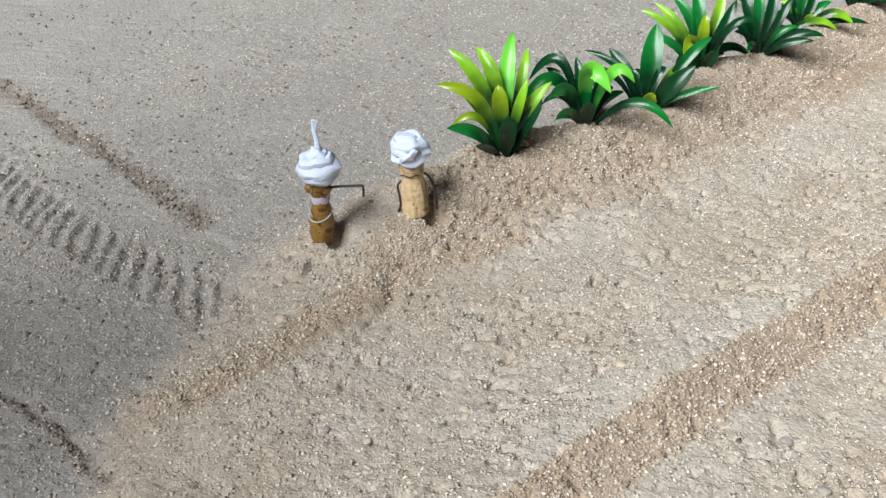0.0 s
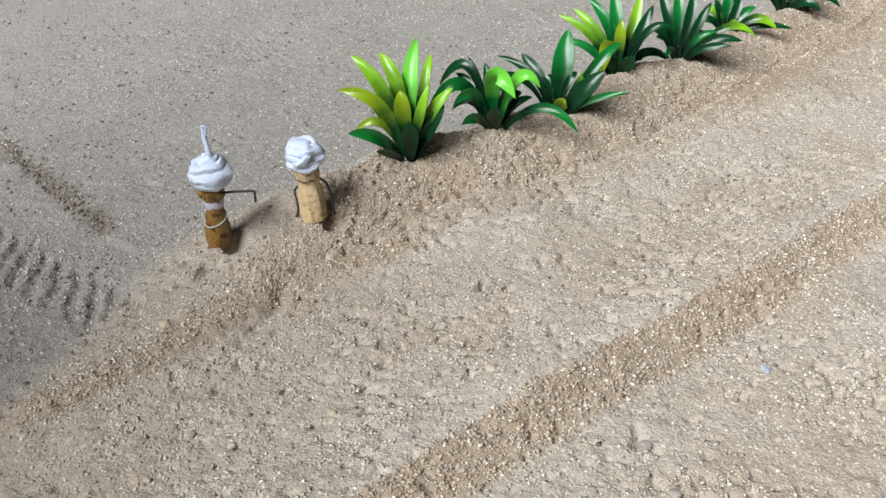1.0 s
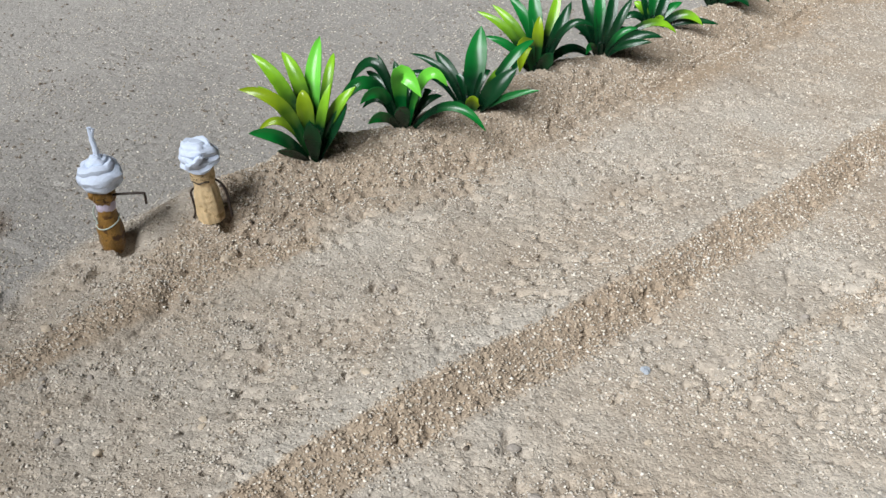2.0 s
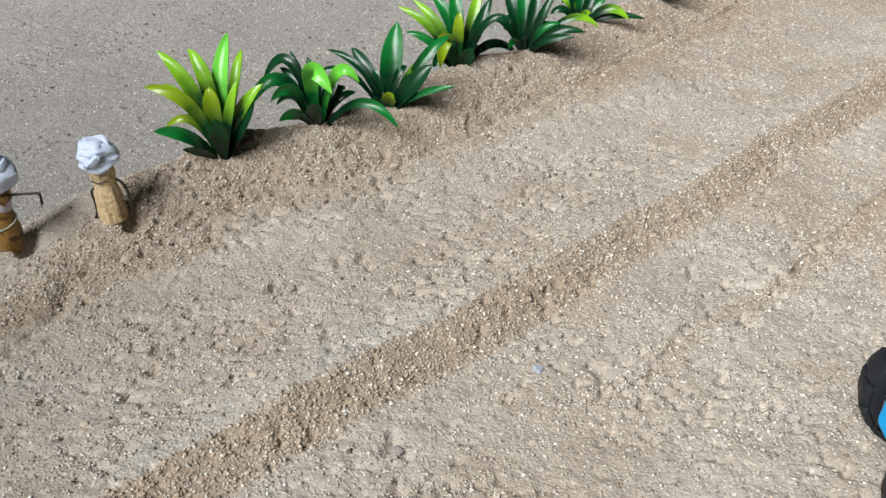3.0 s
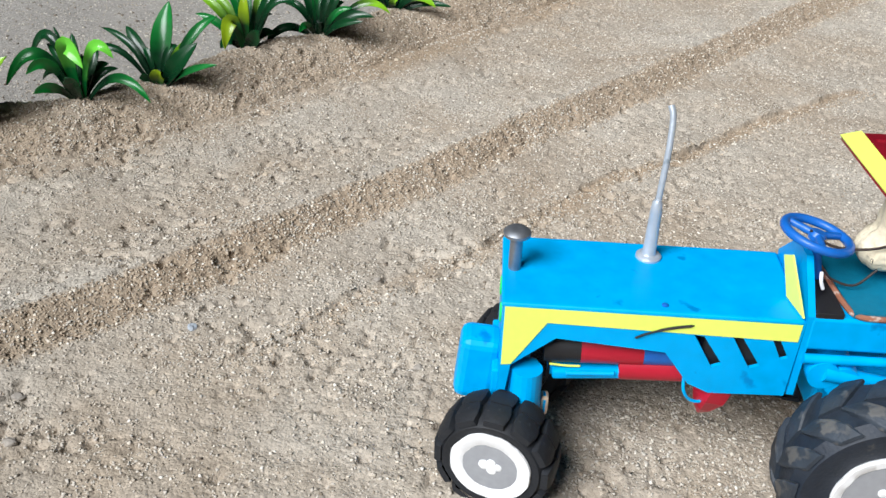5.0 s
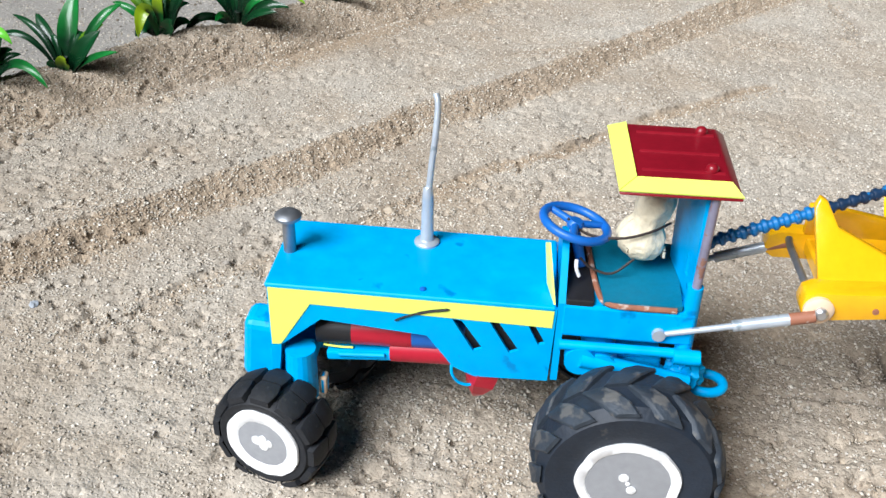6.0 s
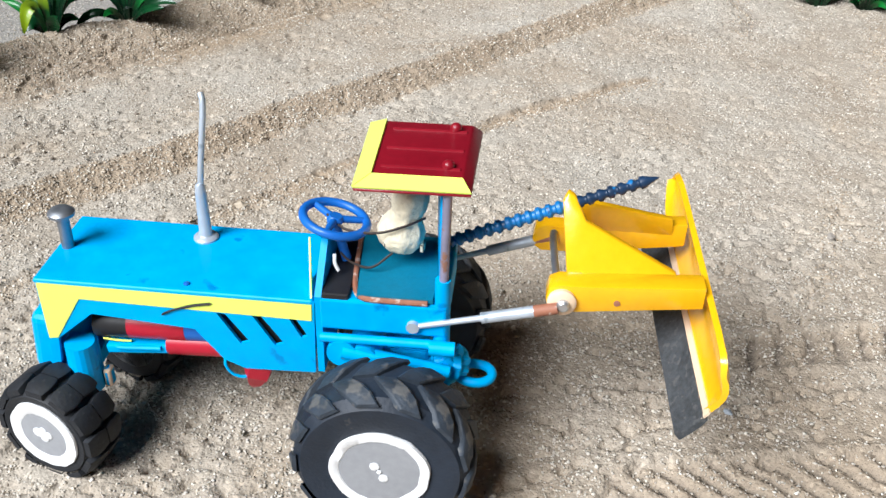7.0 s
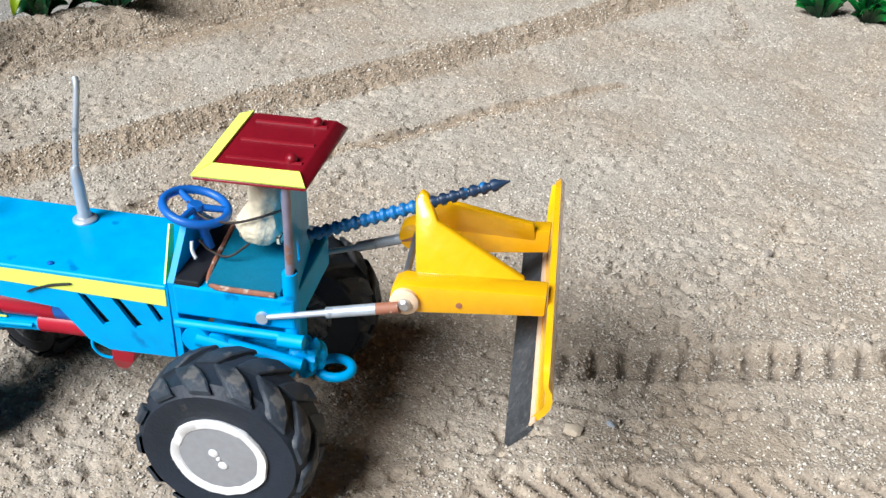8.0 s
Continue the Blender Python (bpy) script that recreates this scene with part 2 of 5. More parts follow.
def ease(a, b, v):
    t = np.clip((v - a) / (b - a), 0, 1)
    return t * t * (3 - 2 * t)


def off_line(x, y, line):
    """Distance to a polyline, positive on its right, and how far along it lies."""
    best, side, along, run = np.full(x.shape, 1e9), np.zeros(x.shape), np.zeros(x.shape), 0.0
    for (ax, ay), (bx, by) in zip(line, line[1:]):
        dx, dy = bx - ax, by - ay
        n = math.hypot(dx, dy)
        t = np.clip(((x - ax) * dx + (y - ay) * dy) / n**2, 0, 1)
        d = np.hypot(x - ax - t * dx, y - ay - t * dy)
        near = d < best
        best = np.where(near, d, best)
        side = np.where(near, np.sign((x - ax) * dy - (y - ay) * dx), side)
        along = np.where(near, run + t * n, along)
        run += n
    return best * np.where(side == 0, 1, side), along


BANK = [(-240, -420), (-238, -110), (-247, -65), (-243, -30), (-238, 5), (-227, 46), (-202, 82), (-169, 129), (-126, 163), (-92, 199), (-60, 252), (-28, 290), (12, 354), (62, 430), (150, 560), (320, 800)]
BERM = [(-300, -330), (-160, -130), (-122, -86), (-78, -29), (-37, 15), (-12, 46), (51, 125), (115, 215), (162, 272), (215, 345), (240, 380), (330, 500), (480, 700)]
STEP = [(22, -8), (53, 28), (96, 75), (121, 115), (153, 152), (186, 189), (223, 227), (300, 300)]
RUT = [(-520, 165), (-420, 94), (-352, 48), (-308, 23), (-258, 0)]
RUT_EDGE = [(-640, 310), (-500, 221), (-462, 196), (-408, 155), (-363, 121), (-322, 88), (-295, 66)]
GULLY = [(359, 476), (370, 432), (362, 398)]
TRAILS = ([(371, 74), (385, 132), (399, 188)], [(456, 427), (444, 366), (434, 312)])
DRAG = [(279, 13), (307, 16), (340, 16), (372, 24), (405, 39)]
CRUMBLE = [(-262, -92), (-247, -64), (-233, -41), (-215, -9), (-198, 20), (-176, 44), (-150, 64)]
LOW_EDGE = [(-420, -18), (-316, -69), (-283, -85), (-258, -100)]


def relief(x, y):
    """Height of the sand in mm, and the share of pale dust on it."""
    wx = x + 5 * lattice(x / 38, y / 38, 3) + 2.2 * lattice(x / 13, y / 13, 4)
    wy = y + 5 * lattice(x / 38, y / 38, 5) + 2.2 * lattice(x / 13, y / 13, 6)
    z = 1.0 * lattice(x / 90, y / 90, 7) + 0.5 * lattice(x / 30, y / 30, 8)
    z = z - 4.0 * ease(-60, -170, x) * ease(120, 20, y)
    rough = 0.50 + 0.18 * lattice(x / 55, y / 55, 27)
    dust = 0.62 + 0.25 * lattice(x / 60, y / 60, 9) + 0.2 * lattice(x / 17, y / 17, 10)
    # planted bank, with the lower road behind it
    s, _ = off_line(wx, wy, BANK)
    crest = -1.0 + 13.0 * ease(15, 125, y) + 1.2 * lattice(x / 24, y / 24, 36)
    field = crest * (1 - ease(0, 42, s)) - 2.0 * np.exp(-(((s - 41) / 2.8) ** 2)) * ease(-60, 10, y)
    z = np.where(s > 0, z + field, z * ease(-60, 0, s) + crest - (crest + 11) * ease(-2, 38, -s) - 12 * ease(30, 300, -s) + 0.4 * lattice(x / 50, y / 50, 11))
    top = -7 + 24 * ease(115, 40, y)
    face = ease(top - 5, top + 5, s) * (1 - ease(35, 42, s)) * ease(0, 45, y)
    face = face * (0.75 + 0.25 * lattice(x / 25, y / 25, 22))
    dust = dust - 0.45 * ease(30, 42, s) * (1 - ease(50, 68, s)) * ease(-40, 30, y)
    # crumbled strip that runs down from the bank past the dolls
    s4, a4 = off_line(wx, wy, CRUMBLE)
    strip = ease(0, 35, a4) * ease(-11, -4, s4) * (1 - ease(5, 9, s4))
    z = z + 2.4 * ease(0, 35, a4) * ease(165, 130, a4) * (1 - ease(0, 9, s4)) * (1 - ease(5, 26, -s4))
    face = np.maximum(face, strip * (0.85 + 0.3 * lattice(x / 18, y / 18, 29)))
    # berm across the field
    s2, _ = off_line(x + 0.25 * (wx - x), y + 0.25 * (wy - y), BERM)
    z = z + ease(-200, -120, y) * np.where(s2 > 0, 8.5 * (1 - ease(-2, 20, s2)), 8.5 * (1 - ease(0, 52, -s2)))
    face = np.maximum(face, ease(-1, 2, s2) * (1 - ease(16, 22, s2)))
    dust = dust + 0.16 * (1 - ease(0, 14, -s2)) * (s2 < 0)
    # low step
    s3, a3 = off_line(wx, wy, STEP)
    fade = ease(0, 45, a3) * (1 + 1.3 * ease(90, 200, a3))
    z = z + fade * (0.65 + 0.5 * lattice(a3 / 24, s3 * 0, 21)) * np.where(s3 > 0, -0.4, 1.7 * (1 - ease(0, 60, -s3)) - 0.4 * ease(0, 60, -s3))
    face = np.maximum(face, 0.5 * fade * ease(-1, 1, s3) * (1 - ease(4, 9, s3)))
    back = ease(-13, -32, s)
    dust = np.where(s < 0, dust * (1 - back) + (0.95 + 0.1 * lattice(x / 40, y / 40, 12)) * back, dust)
    dust = dust * (1 - 0.4 * ease(110, 220, x) * ease(150, 60, y))
    dust = np.clip(dust, 0, 1) * (1 - 0.85 * face)
    rough = rough + 0.25 * face - 0.22 * back
    # old wheel rut on the road
    r, ra = off_line(x, y, RUT)
    worn = ease(2, -9, s)
    band = (1 - ease(11, 15, np.abs(r))) * worn
    bar = np.sin(2 * math.pi * (ra - 1.1 * r + 3.5 * lattice(x / 16, y / 16, 23)) / 12.5) + 0.35 * lattice(x / 7, y / 7, 25)
    z = z + band * (1.9 * ease(-0.5, 0.5, bar) - 1.7)
    # shade in the rut's grooves, put into the colour
    clod_shade = band * (0.22 + 0.3 * lattice(x / 11, y / 11, 28)) * ease(0.3, -0.5, bar)
    e1, _ = off_line(wx, wy, RUT_EDGE)
    clod_shade = np.maximum(clod_shade, worn * (0.85 + 0.35 * lattice(x / 9, y / 9, 26)) * np.exp(-((e1 / 5.4) ** 2)))
    rough = rough + worn * 1.3 * np.exp(-((e1 / 6) ** 2))
    z = z - worn * 1.0 * np.exp(-((e1 / 3.5) ** 2)) - worn * 1.6 * ease(-1, 3, e1) * (1 - ease(20, 60, e1))
    e2, _ = off_line(wx, wy, LOW_EDGE)
    z = z - worn * 1.6 * np.exp(-((e2 / 2.0) ** 2))
    clod_shade = np.maximum(clod_shade, worn * (0.5 + 0.4 * lattice(x / 7, y / 7, 35)) * np.exp(-((e2 / 1.8) ** 2)))
    hollow_shade = np.zeros(x.shape)
    # fresh prints behind the rear wheels, along the way that the tractor came
    px, py = 0.9779 * x + 0.2092 * y - 163.9, -0.2092 * x + 0.9779 * y + 37.2
    for y0, slope, lean, half, x0, gap in ((5.5, 0.12, -0.22, 10.5, 140, 11.4), (-60.0, 0.08, 0.9, 11.5, 112, 9.4)):
        v = py - y0 - slope * (px - 142)
        band = (1 - ease(half - 3, half, np.abs(v))) * ease(x0, x0 + 18, px) * ease(520, 420, px)
        bar = np.sin(2 * math.pi * (px + lean * v + 1.6 * lattice(x / 12, y / 12, 24)) / gap)
        z = z + 1.5 * (1 - ease(0, 60, np.abs(py + 68))) * ease(60, 100, px) * (y0 < 0) - band * (0.6 + 3.4 * ease(0.2, 0.85, bar)) + 1.0 * np.exp(-(((np.abs(v) - half - 2) / 3) ** 2)) * ease(x0, x0 + 18, px) * ease(520, 420, px)
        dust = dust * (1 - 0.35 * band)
        # shade in the sunken bars, painted as darker sand
        hollow_shade = hollow_shade + 0.75 * band * ease(0.35, 0.95, bar)
    # gully by the bushes, line dragged by the blade
    g, ga = off_line(wx, wy, GULLY)
    deep = np.exp(-((g / 5.5) ** 2)) * ease(0, 12, ga) * ease(81, 70, ga)
    z = z - 3.2 * deep
    g, ga = off_line(wx, wy, DRAG)
    cut = np.exp(-((g / 1.7) ** 2)) * ease(0, 25, ga) * ease(130, 80, ga)
    z = z - 2.4 * cut + 1.0 * np.exp(-(((g - 4) / 2.5) ** 2)) * ease(0, 25, ga) * ease(130, 80, ga)
    # gully and dragged line get their shade by colour as well
    hollow_shade = hollow_shade + 0.5 * deep + 0.5 * cut
    for line in TRAILS:
        g, ga = off_line(wx, wy, line)
        rough = rough + 0.8 * np.exp(-((g / 7) ** 2)) * ease(0, 15, ga)
    # hollows in which the dolls stand
    for hx, hy in ((-223, 48), (-184.5, 72)):
        z = z - 8.0 * np.exp(-(((x - hx) / 4.2) ** 2 + ((y - hy) / 6) ** 2) ** 1.5)
    # trampled clods and single grains
    z = z + rough * (0.70 * lattice(x / 6.5, y / 6.5, 13) + 0.66 * lattice(x / 3.3, y / 3.3, 14) + 0.54 * lattice(x / 2.0, y / 2.0, 15))
    pits = lattice(x / 4.6, y / 4.6, 16) + 0.35 * lattice(x / 40, y / 40, 17)
    z = z - (1 - 0.7 * back) * (1 - 0.45 * ease(60, 220, y)) * 2.6 * ease(0.60, 0.84, pits)
    holes = lattice(x / 2.9, y / 2.9, 18) + 0.45 * lattice(x / 33, y / 33, 19)
    z = z - (1 - 0.5 * back) * (1 - 0.45 * ease(60, 220, y)) * 2.9 * ease(0.74, 0.94, holes)
    return z, np.clip(dust, 0, 1), back, np.clip(clod_shade + hollow_shade, 0, 1)


def ground_at(x, y):
    return float(relief(np.array([float(x)]), np.array([float(y)]))[0][0])


def spread(lo, hi, step, far):
    """Even steps between lo and hi, growing steps outwards to far."""
    inner = list(np.arange(lo, hi + step / 2, step))
    out, d, p = [], step, 0.0
    while p < far:
        d *= 1.18
        p += d
        out.append(p)
    return np.array([lo - v for v in reversed(out)] + inner + [hi + v for v in out])


def build_ground():
    xs, ys = spread(-440, 640, 1.3, 30000), spread(-140, 520, 1.3, 30000)
    gx, gy = np.meshgrid(xs, ys)
    z, dust, road, clod_shade = relief(gx, gy)
    fall = np.maximum(ease(900, 4000, np.abs(gx)), ease(1500, 5000, np.abs(gy)))
    z = z * (1 - fall)
    co = np.stack([gx, gy, z], -1).reshape(-1, 3) * MM
    nx, ny = len(xs), len(ys)
    i = (np.arange(ny - 1)[:, None] * nx + np.arange(nx - 1)[None]).ravel()
    quads = np.stack([i, i + 1, i + 1 + nx, i + nx], -1)
    me = bpy.data.meshes.new("ground")
    me.vertices.add(len(co))
    me.vertices.foreach_set("co", co.ravel())
    me.loops.add(quads.size)
    me.loops.foreach_set("vertex_index", quads.ravel())
    me.polygons.add(len(quads))
    me.polygons.foreach_set("loop_start", np.arange(0, quads.size, 4))
    me.polygons.foreach_set("use_smooth", np.ones(len(quads), bool))
    me.attributes.new("dust", "FLOAT", "POINT").data.foreach_set("value", dust.ravel())
    me.attributes.new("road", "FLOAT", "POINT").data.foreach_set("value", road.ravel())
    me.attributes.new("clod_shade", "FLOAT", "POINT").data.foreach_set("value", clod_shade.ravel())
    me.update(calc_edges=True)
    me.materials.append(SAND)
    return tagged(new("ground", me), "dry beige sand with a planted bank, a berm and wheel prints", "ground", kind="structure")


build_ground()

# unseen block added out of view to cast the shade on the road
shade_block_mesh = bpy.data.meshes.new("shade_block")
wb = bmesh.new()
bmesh.ops.create_cube(wb, size=1, matrix=Matrix.Translation((-0.592, -0.515, 0.255)) @ Matrix.Diagonal((0.03, 0.54, 0.58, 1)))
wb.to_mesh(shade_block_mesh)
wb.free()
shade_block_mesh.materials.append(material("shade_block_grey", (0.45, 0.43, 0.40), 0.9, grain=0.1, scale=60, bump=0.5))
tagged(new("shade_block", shade_block_mesh), "plain grey unseen block added to shade the road", "wall", kind="structure")


def scatter(name, label, count, seed, lo, hi, region, keep, mat):
    """Loose angular grains lying on the sand, as one mesh."""
    rng = np.random.default_rng(seed)
    x0, x1, y0, y1 = region
    x, y = rng.uniform(x0, x1, count), rng.uniform(y0, y1, count)
    ok = rng.uniform(0, 1, count) < keep(x, y)
    x, y = x[ok], y[ok]
    n = len(x)
    z = relief(x, y)[0]
    size = lo + (hi - lo) * rng.uniform(0, 1, n) ** 2.4
    octa = np.array([(1, 0, 0), (0, 1, 0), (-1, 0, 0), (0, -1, 0), (0, 0, 0.55), (0, 0, -0.75)], float)
    v = octa[None] * size[:, None, None] * rng.uniform(0.55, 1.15, (n, 6, 1))
    v += rng.normal(0, 0.16, (n, 6, 3)) * size[:, None, None]
    a, b = rng.uniform(0, 6.283, n), rng.normal(0, 0.6, n)
    ca, sa, cb, sb = np.cos(a)[:, None], np.sin(a)[:, None], np.cos(b)[:, None], np.sin(b)[:, None]
    vx, vy, vz = v[..., 0], v[..., 1] * cb - v[..., 2] * sb, v[..., 1] * sb + v[..., 2] * cb
    v = np.stack([vx * ca - vy * sa + x[:, None], vx * sa + vy * ca + y[:, None], vz + (z + 0.14 * size)[:, None]], -1)
    tri = np.array([(0, 1, 4), (1, 2, 4), (2, 3, 4), (3, 0, 4), (1, 0, 5), (2, 1, 5), (3, 2, 5), (0, 3, 5)])
    faces = (tri[None] + 6 * np.arange(n)[:, None, None]).reshape(-1, 3)
    me = bpy.data.meshes.new(name)
    me.vertices.add(n * 6)
    me.vertices.foreach_set("co", (v * MM).ravel())
    me.loops.add(faces.size)
    me.loops.foreach_set("vertex_index", faces.ravel())
    me.polygons.add(len(faces))
    me.polygons.foreach_set("loop_start", np.arange(0, faces.size, 3))
    me.update(calc_edges=True)
    me.materials.append(mat)
    return tagged(new(name, me), label, "sand", kind="stuff")


def on_slopes(x, y):
    s, _ = off_line(x, y, BANK)
    s2, _ = off_line(x, y, BERM)
    s3, _ = off_line(x, y, STEP)
    top = -6 + 22 * ease(115, 40, y)
    s4, a4 = off_line(x, y, CRUMBLE)
    k = 0.9 * ease(0, 35, a4) * ease(-11, -3, s4) * (1 - ease(4, 10, s4))
    k = np.maximum(k, ease(top - 8, top + 5, s) * (1 - ease(35, 43, s)) * ease(0, 45, y))
    k = np.maximum(k, ease(-2, 1, s2) * (1 - ease(17, 23, s2)))
    for line in TRAILS:
        k = np.maximum(k, 0.4 * np.exp(-((off_line(x, y, line)[0] / 6.5) ** 2)))
    k = np.maximum(k, 0.6 * np.exp(-((off_line(x, y, GULLY)[0] / 6) ** 2)))
    return np.maximum(k, 0.5 * ease(-3, 0, s3) * (1 - ease(6, 14, s3)))


def in_clusters(x, y):
    k = lattice(x / 13, y / 13, 31) + 0.6 * lattice(x / 42, y / 42, 32)
    return np.where(off_line(x, y, BANK)[0] < -14, 0.07 + 0.12 * ease(0.1, 0.8, k) + 0.22 * ease(110, 20, y), (0.22 + 0.40 * ease(-0.4, 0.6, k)) * (1 - 0.45 * ease(130, 300, y)))


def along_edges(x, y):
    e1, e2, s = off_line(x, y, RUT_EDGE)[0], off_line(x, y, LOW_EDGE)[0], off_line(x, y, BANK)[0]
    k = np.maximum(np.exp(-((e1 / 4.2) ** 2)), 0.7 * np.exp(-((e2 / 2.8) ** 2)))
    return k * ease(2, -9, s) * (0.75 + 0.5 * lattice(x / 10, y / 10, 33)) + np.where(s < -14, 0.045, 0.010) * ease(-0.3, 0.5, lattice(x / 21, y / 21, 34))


scatter("sand_grains", "loose beige and brown sand grains on the field", 590000, 11, 0.42, 1.05, (-430, 620, -130, 500), in_clusters, GRAIN)
scatter("coarse_sand", "coarse brown sand grains on the bank and berm slopes", 370000, 12, 0.48, 1.18, (-280, 520, -130, 500), lambda x, y: 0.008 + 0.98 * on_slopes(x, y), COARSE)
scatter("sand_crumbs", "dark sand crumbs along the old wheel lines", 230000, 13, 0.5, 1.7, (-560, 120, -110, 520), along_edges, CRUMB)


# ---- building helpers; all sizes in millimetres ----
def part(name, bm, mat, parent=None, label="", smooth=False, at=None):
    """One mesh object from a bmesh in millimetres, under a thing or a part."""
    bmesh.ops.recalc_face_normals(bm, faces=bm.faces)
    bmesh.ops.scale(bm, vec=(MM, MM, MM), verts=bm.verts)
    me = bpy.data.meshes.new(name)
    bm.to_mesh(me)
    bm.free()
    for m in mat if isinstance(mat, (list, tuple)) else [mat]:
        me.materials.append(m)
    if smooth:
        me.polygons.foreach_set("use_smooth", np.ones(len(me.polygons), bool))
        me.set_sharp_from_angle(angle=radians(38))
    ob = new(name, me)
    ob.parent = parent
    if at is not None:
        ob.matrix_basis = at
    if label:
        ob["label"] = label
    return ob


def tint(bm, faces, index):
    for f in faces:
        f.material_index = index


def faces_of(verts):
    return list({f for v in verts for f in v.link_faces})


def box(bm, centre, size, bevel=0.0, turn=None, mat=0, seg=2):
    m = Matrix.Translation(centre) @ (turn.to_4x4() if turn else Matrix()) @ Matrix.Diagonal((*size, 1))
    vs = bmesh.ops.create_cube(bm, size=1, matrix=m)["verts"]
    if bevel:
        es = list({e for v in vs for e in v.link_edges})
        out = bmesh.ops.bevel(bm, geom=es, offset=bevel, segments=seg, profile=0.5, affect="EDGES", clamp_overlap=True)
        fs = set(out["faces"]) | {f for v in vs if v.is_valid for f in v.link_faces}
        tint(bm, fs, mat)
    else:
        tint(bm, faces_of(vs), mat)


def rod(bm, a, b, ra, rb=None, seg=16, mat=0):
    a, b = Vector(a), Vector(b)
    d = b - a
    m = Matrix.Translation((a + b) / 2) @ d.to_track_quat("Z", "Y").to_matrix().to_4x4()
    vs = bmesh.ops.create_cone(bm, cap_ends=True, segments=seg, radius1=ra, radius2=ra if rb is None else rb, depth=d.length, matrix=m)["verts"]
    tint(bm, faces_of(vs), mat)


def tube(bm, points, radius, seg=10, closed=False, mat=0):
    """A bent round bar; radius may be a list, one for each point."""
    pts = [Vector(p) for p in points]
    n = len(pts)
    rs = radius if isinstance(radius, (list, tuple)) else [radius] * n
    rings, last = [], None
    for i, p in enumerate(pts):
        if closed:
            d = (pts[(i + 1) % n] - pts[i - 1]).normalized()
        else:
            d = (pts[min(i + 1, n - 1)] - pts[max(i - 1, 0)]).normalized()
        if last is None:
            up = Vector((0, 0, 1)) if abs(d.z) < 0.9 else Vector((1, 0, 0))
            x = d.cross(up).normalized()
        else:
            x = (last - d * last.dot(d)).normalized()
        last = x
        y = d.cross(x)
        rings.append([bm.verts.new(p + rs[i] * (math.cos(t) * x + math.sin(t) * y)) for t in [2 * math.pi * k / seg for k in range(seg)]])
    fs = []
    for i in range(n if closed else n - 1):
        a, b = rings[i], rings[(i + 1) % n]
        fs += [bm.faces.new((a[k], a[(k + 1) % seg], b[(k + 1) % seg], b[k])) for k in range(seg)]
    if not closed:
        fs += [bm.faces.new(rings[0]), bm.faces.new(rings[-1][::-1])]
    tint(bm, fs, mat)


def bend(points, steps=8):
    """A smooth line through control points."""
    p = [Vector(q) for q in points]
    p = [2 * p[0] - p[1]] + p + [2 * p[-1] - p[-2]]
    out = []
    for i in range(1, len(p) - 2):
        for k in range(steps):
            t = k / steps
            out.append(0.5 * (2 * p[i] + (p[i + 1] - p[i - 1]) * t + (2 * p[i - 1] - 5 * p[i] + 4 * p[i + 1] - p[i + 2]) * t**2 + (3 * p[i] - p[i - 1] - 3 * p[i + 1] + p[i + 2]) * t**3))
    return out + [p[-2]]


def lathe(bm, profile, seg=32, m=None, wobble=None, mat=0, closed=False):
    """Turns (radius, height) pairs round z."""
    m = m or Matrix()
    rings = []
    for r, z in profile:
        ring = []
        for k in range(seg):
            t = 2 * math.pi * k / seg
            rr = r * (1 + (wobble(t, z) if wobble else 0))
            ring.append(bm.verts.new(m @ Vector((rr * math.cos(t), rr * math.sin(t), z))))
        rings.append(ring)
    fs = []
    pairs = list(zip(rings, rings[1:])) + ([(rings[-1], rings[0])] if closed else [])
    for a, b in pairs:
        fs += [bm.faces.new((a[k], a[(k + 1) % seg], b[(k + 1) % seg], b[k])) for k in range(seg)]
    if not closed:
        fs += [bm.faces.new(rings[0][::-1]), bm.faces.new(rings[-1])]
    tint(bm, fs, mat)


def plate(bm, outline, thick, place, holes=(), mat=0):
    """A flat plate with cut-outs: 2D outlines put into space by place(a, b, depth)."""
    es = []
    for loop in (outline, *holes):
        vs = [bm.verts.new(place(a, b, 0)) for a, b in loop]
        es += [bm.edges.new((vs[i], vs[(i + 1) % len(vs)])) for i in range(len(vs))]
    fs = [g for g in bmesh.ops.triangle_fill(bm, use_beauty=True, use_dissolve=False, edges=es)["geom"] if isinstance(g, bmesh.types.BMFace)]
    out = bmesh.ops.extrude_face_region(bm, geom=fs)["geom"]
    shift = Vector(place(0, 0, thick)) - Vector(place(0, 0, 0))
    bmesh.ops.translate(bm, vec=shift, verts=[g for g in out if isinstance(g, bmesh.types.BMVert)])
    tint(bm, fs + [g for g in out if isinstance(g, bmesh.types.BMFace)], mat)


def thing(name, label, category, m, group=""):
    e = new(name)
    e.empty_display_size = 0.01
    e.matrix_basis = m
    return tagged(e, label, category, group)


def spot(x, y, turn=0.0, sink=0.0):
    return Matrix.Translation((x * MM, y * MM, (ground_at(x, y) - sink) * MM)) @ Matrix.Rotation(radians(turn), 4, "Z")


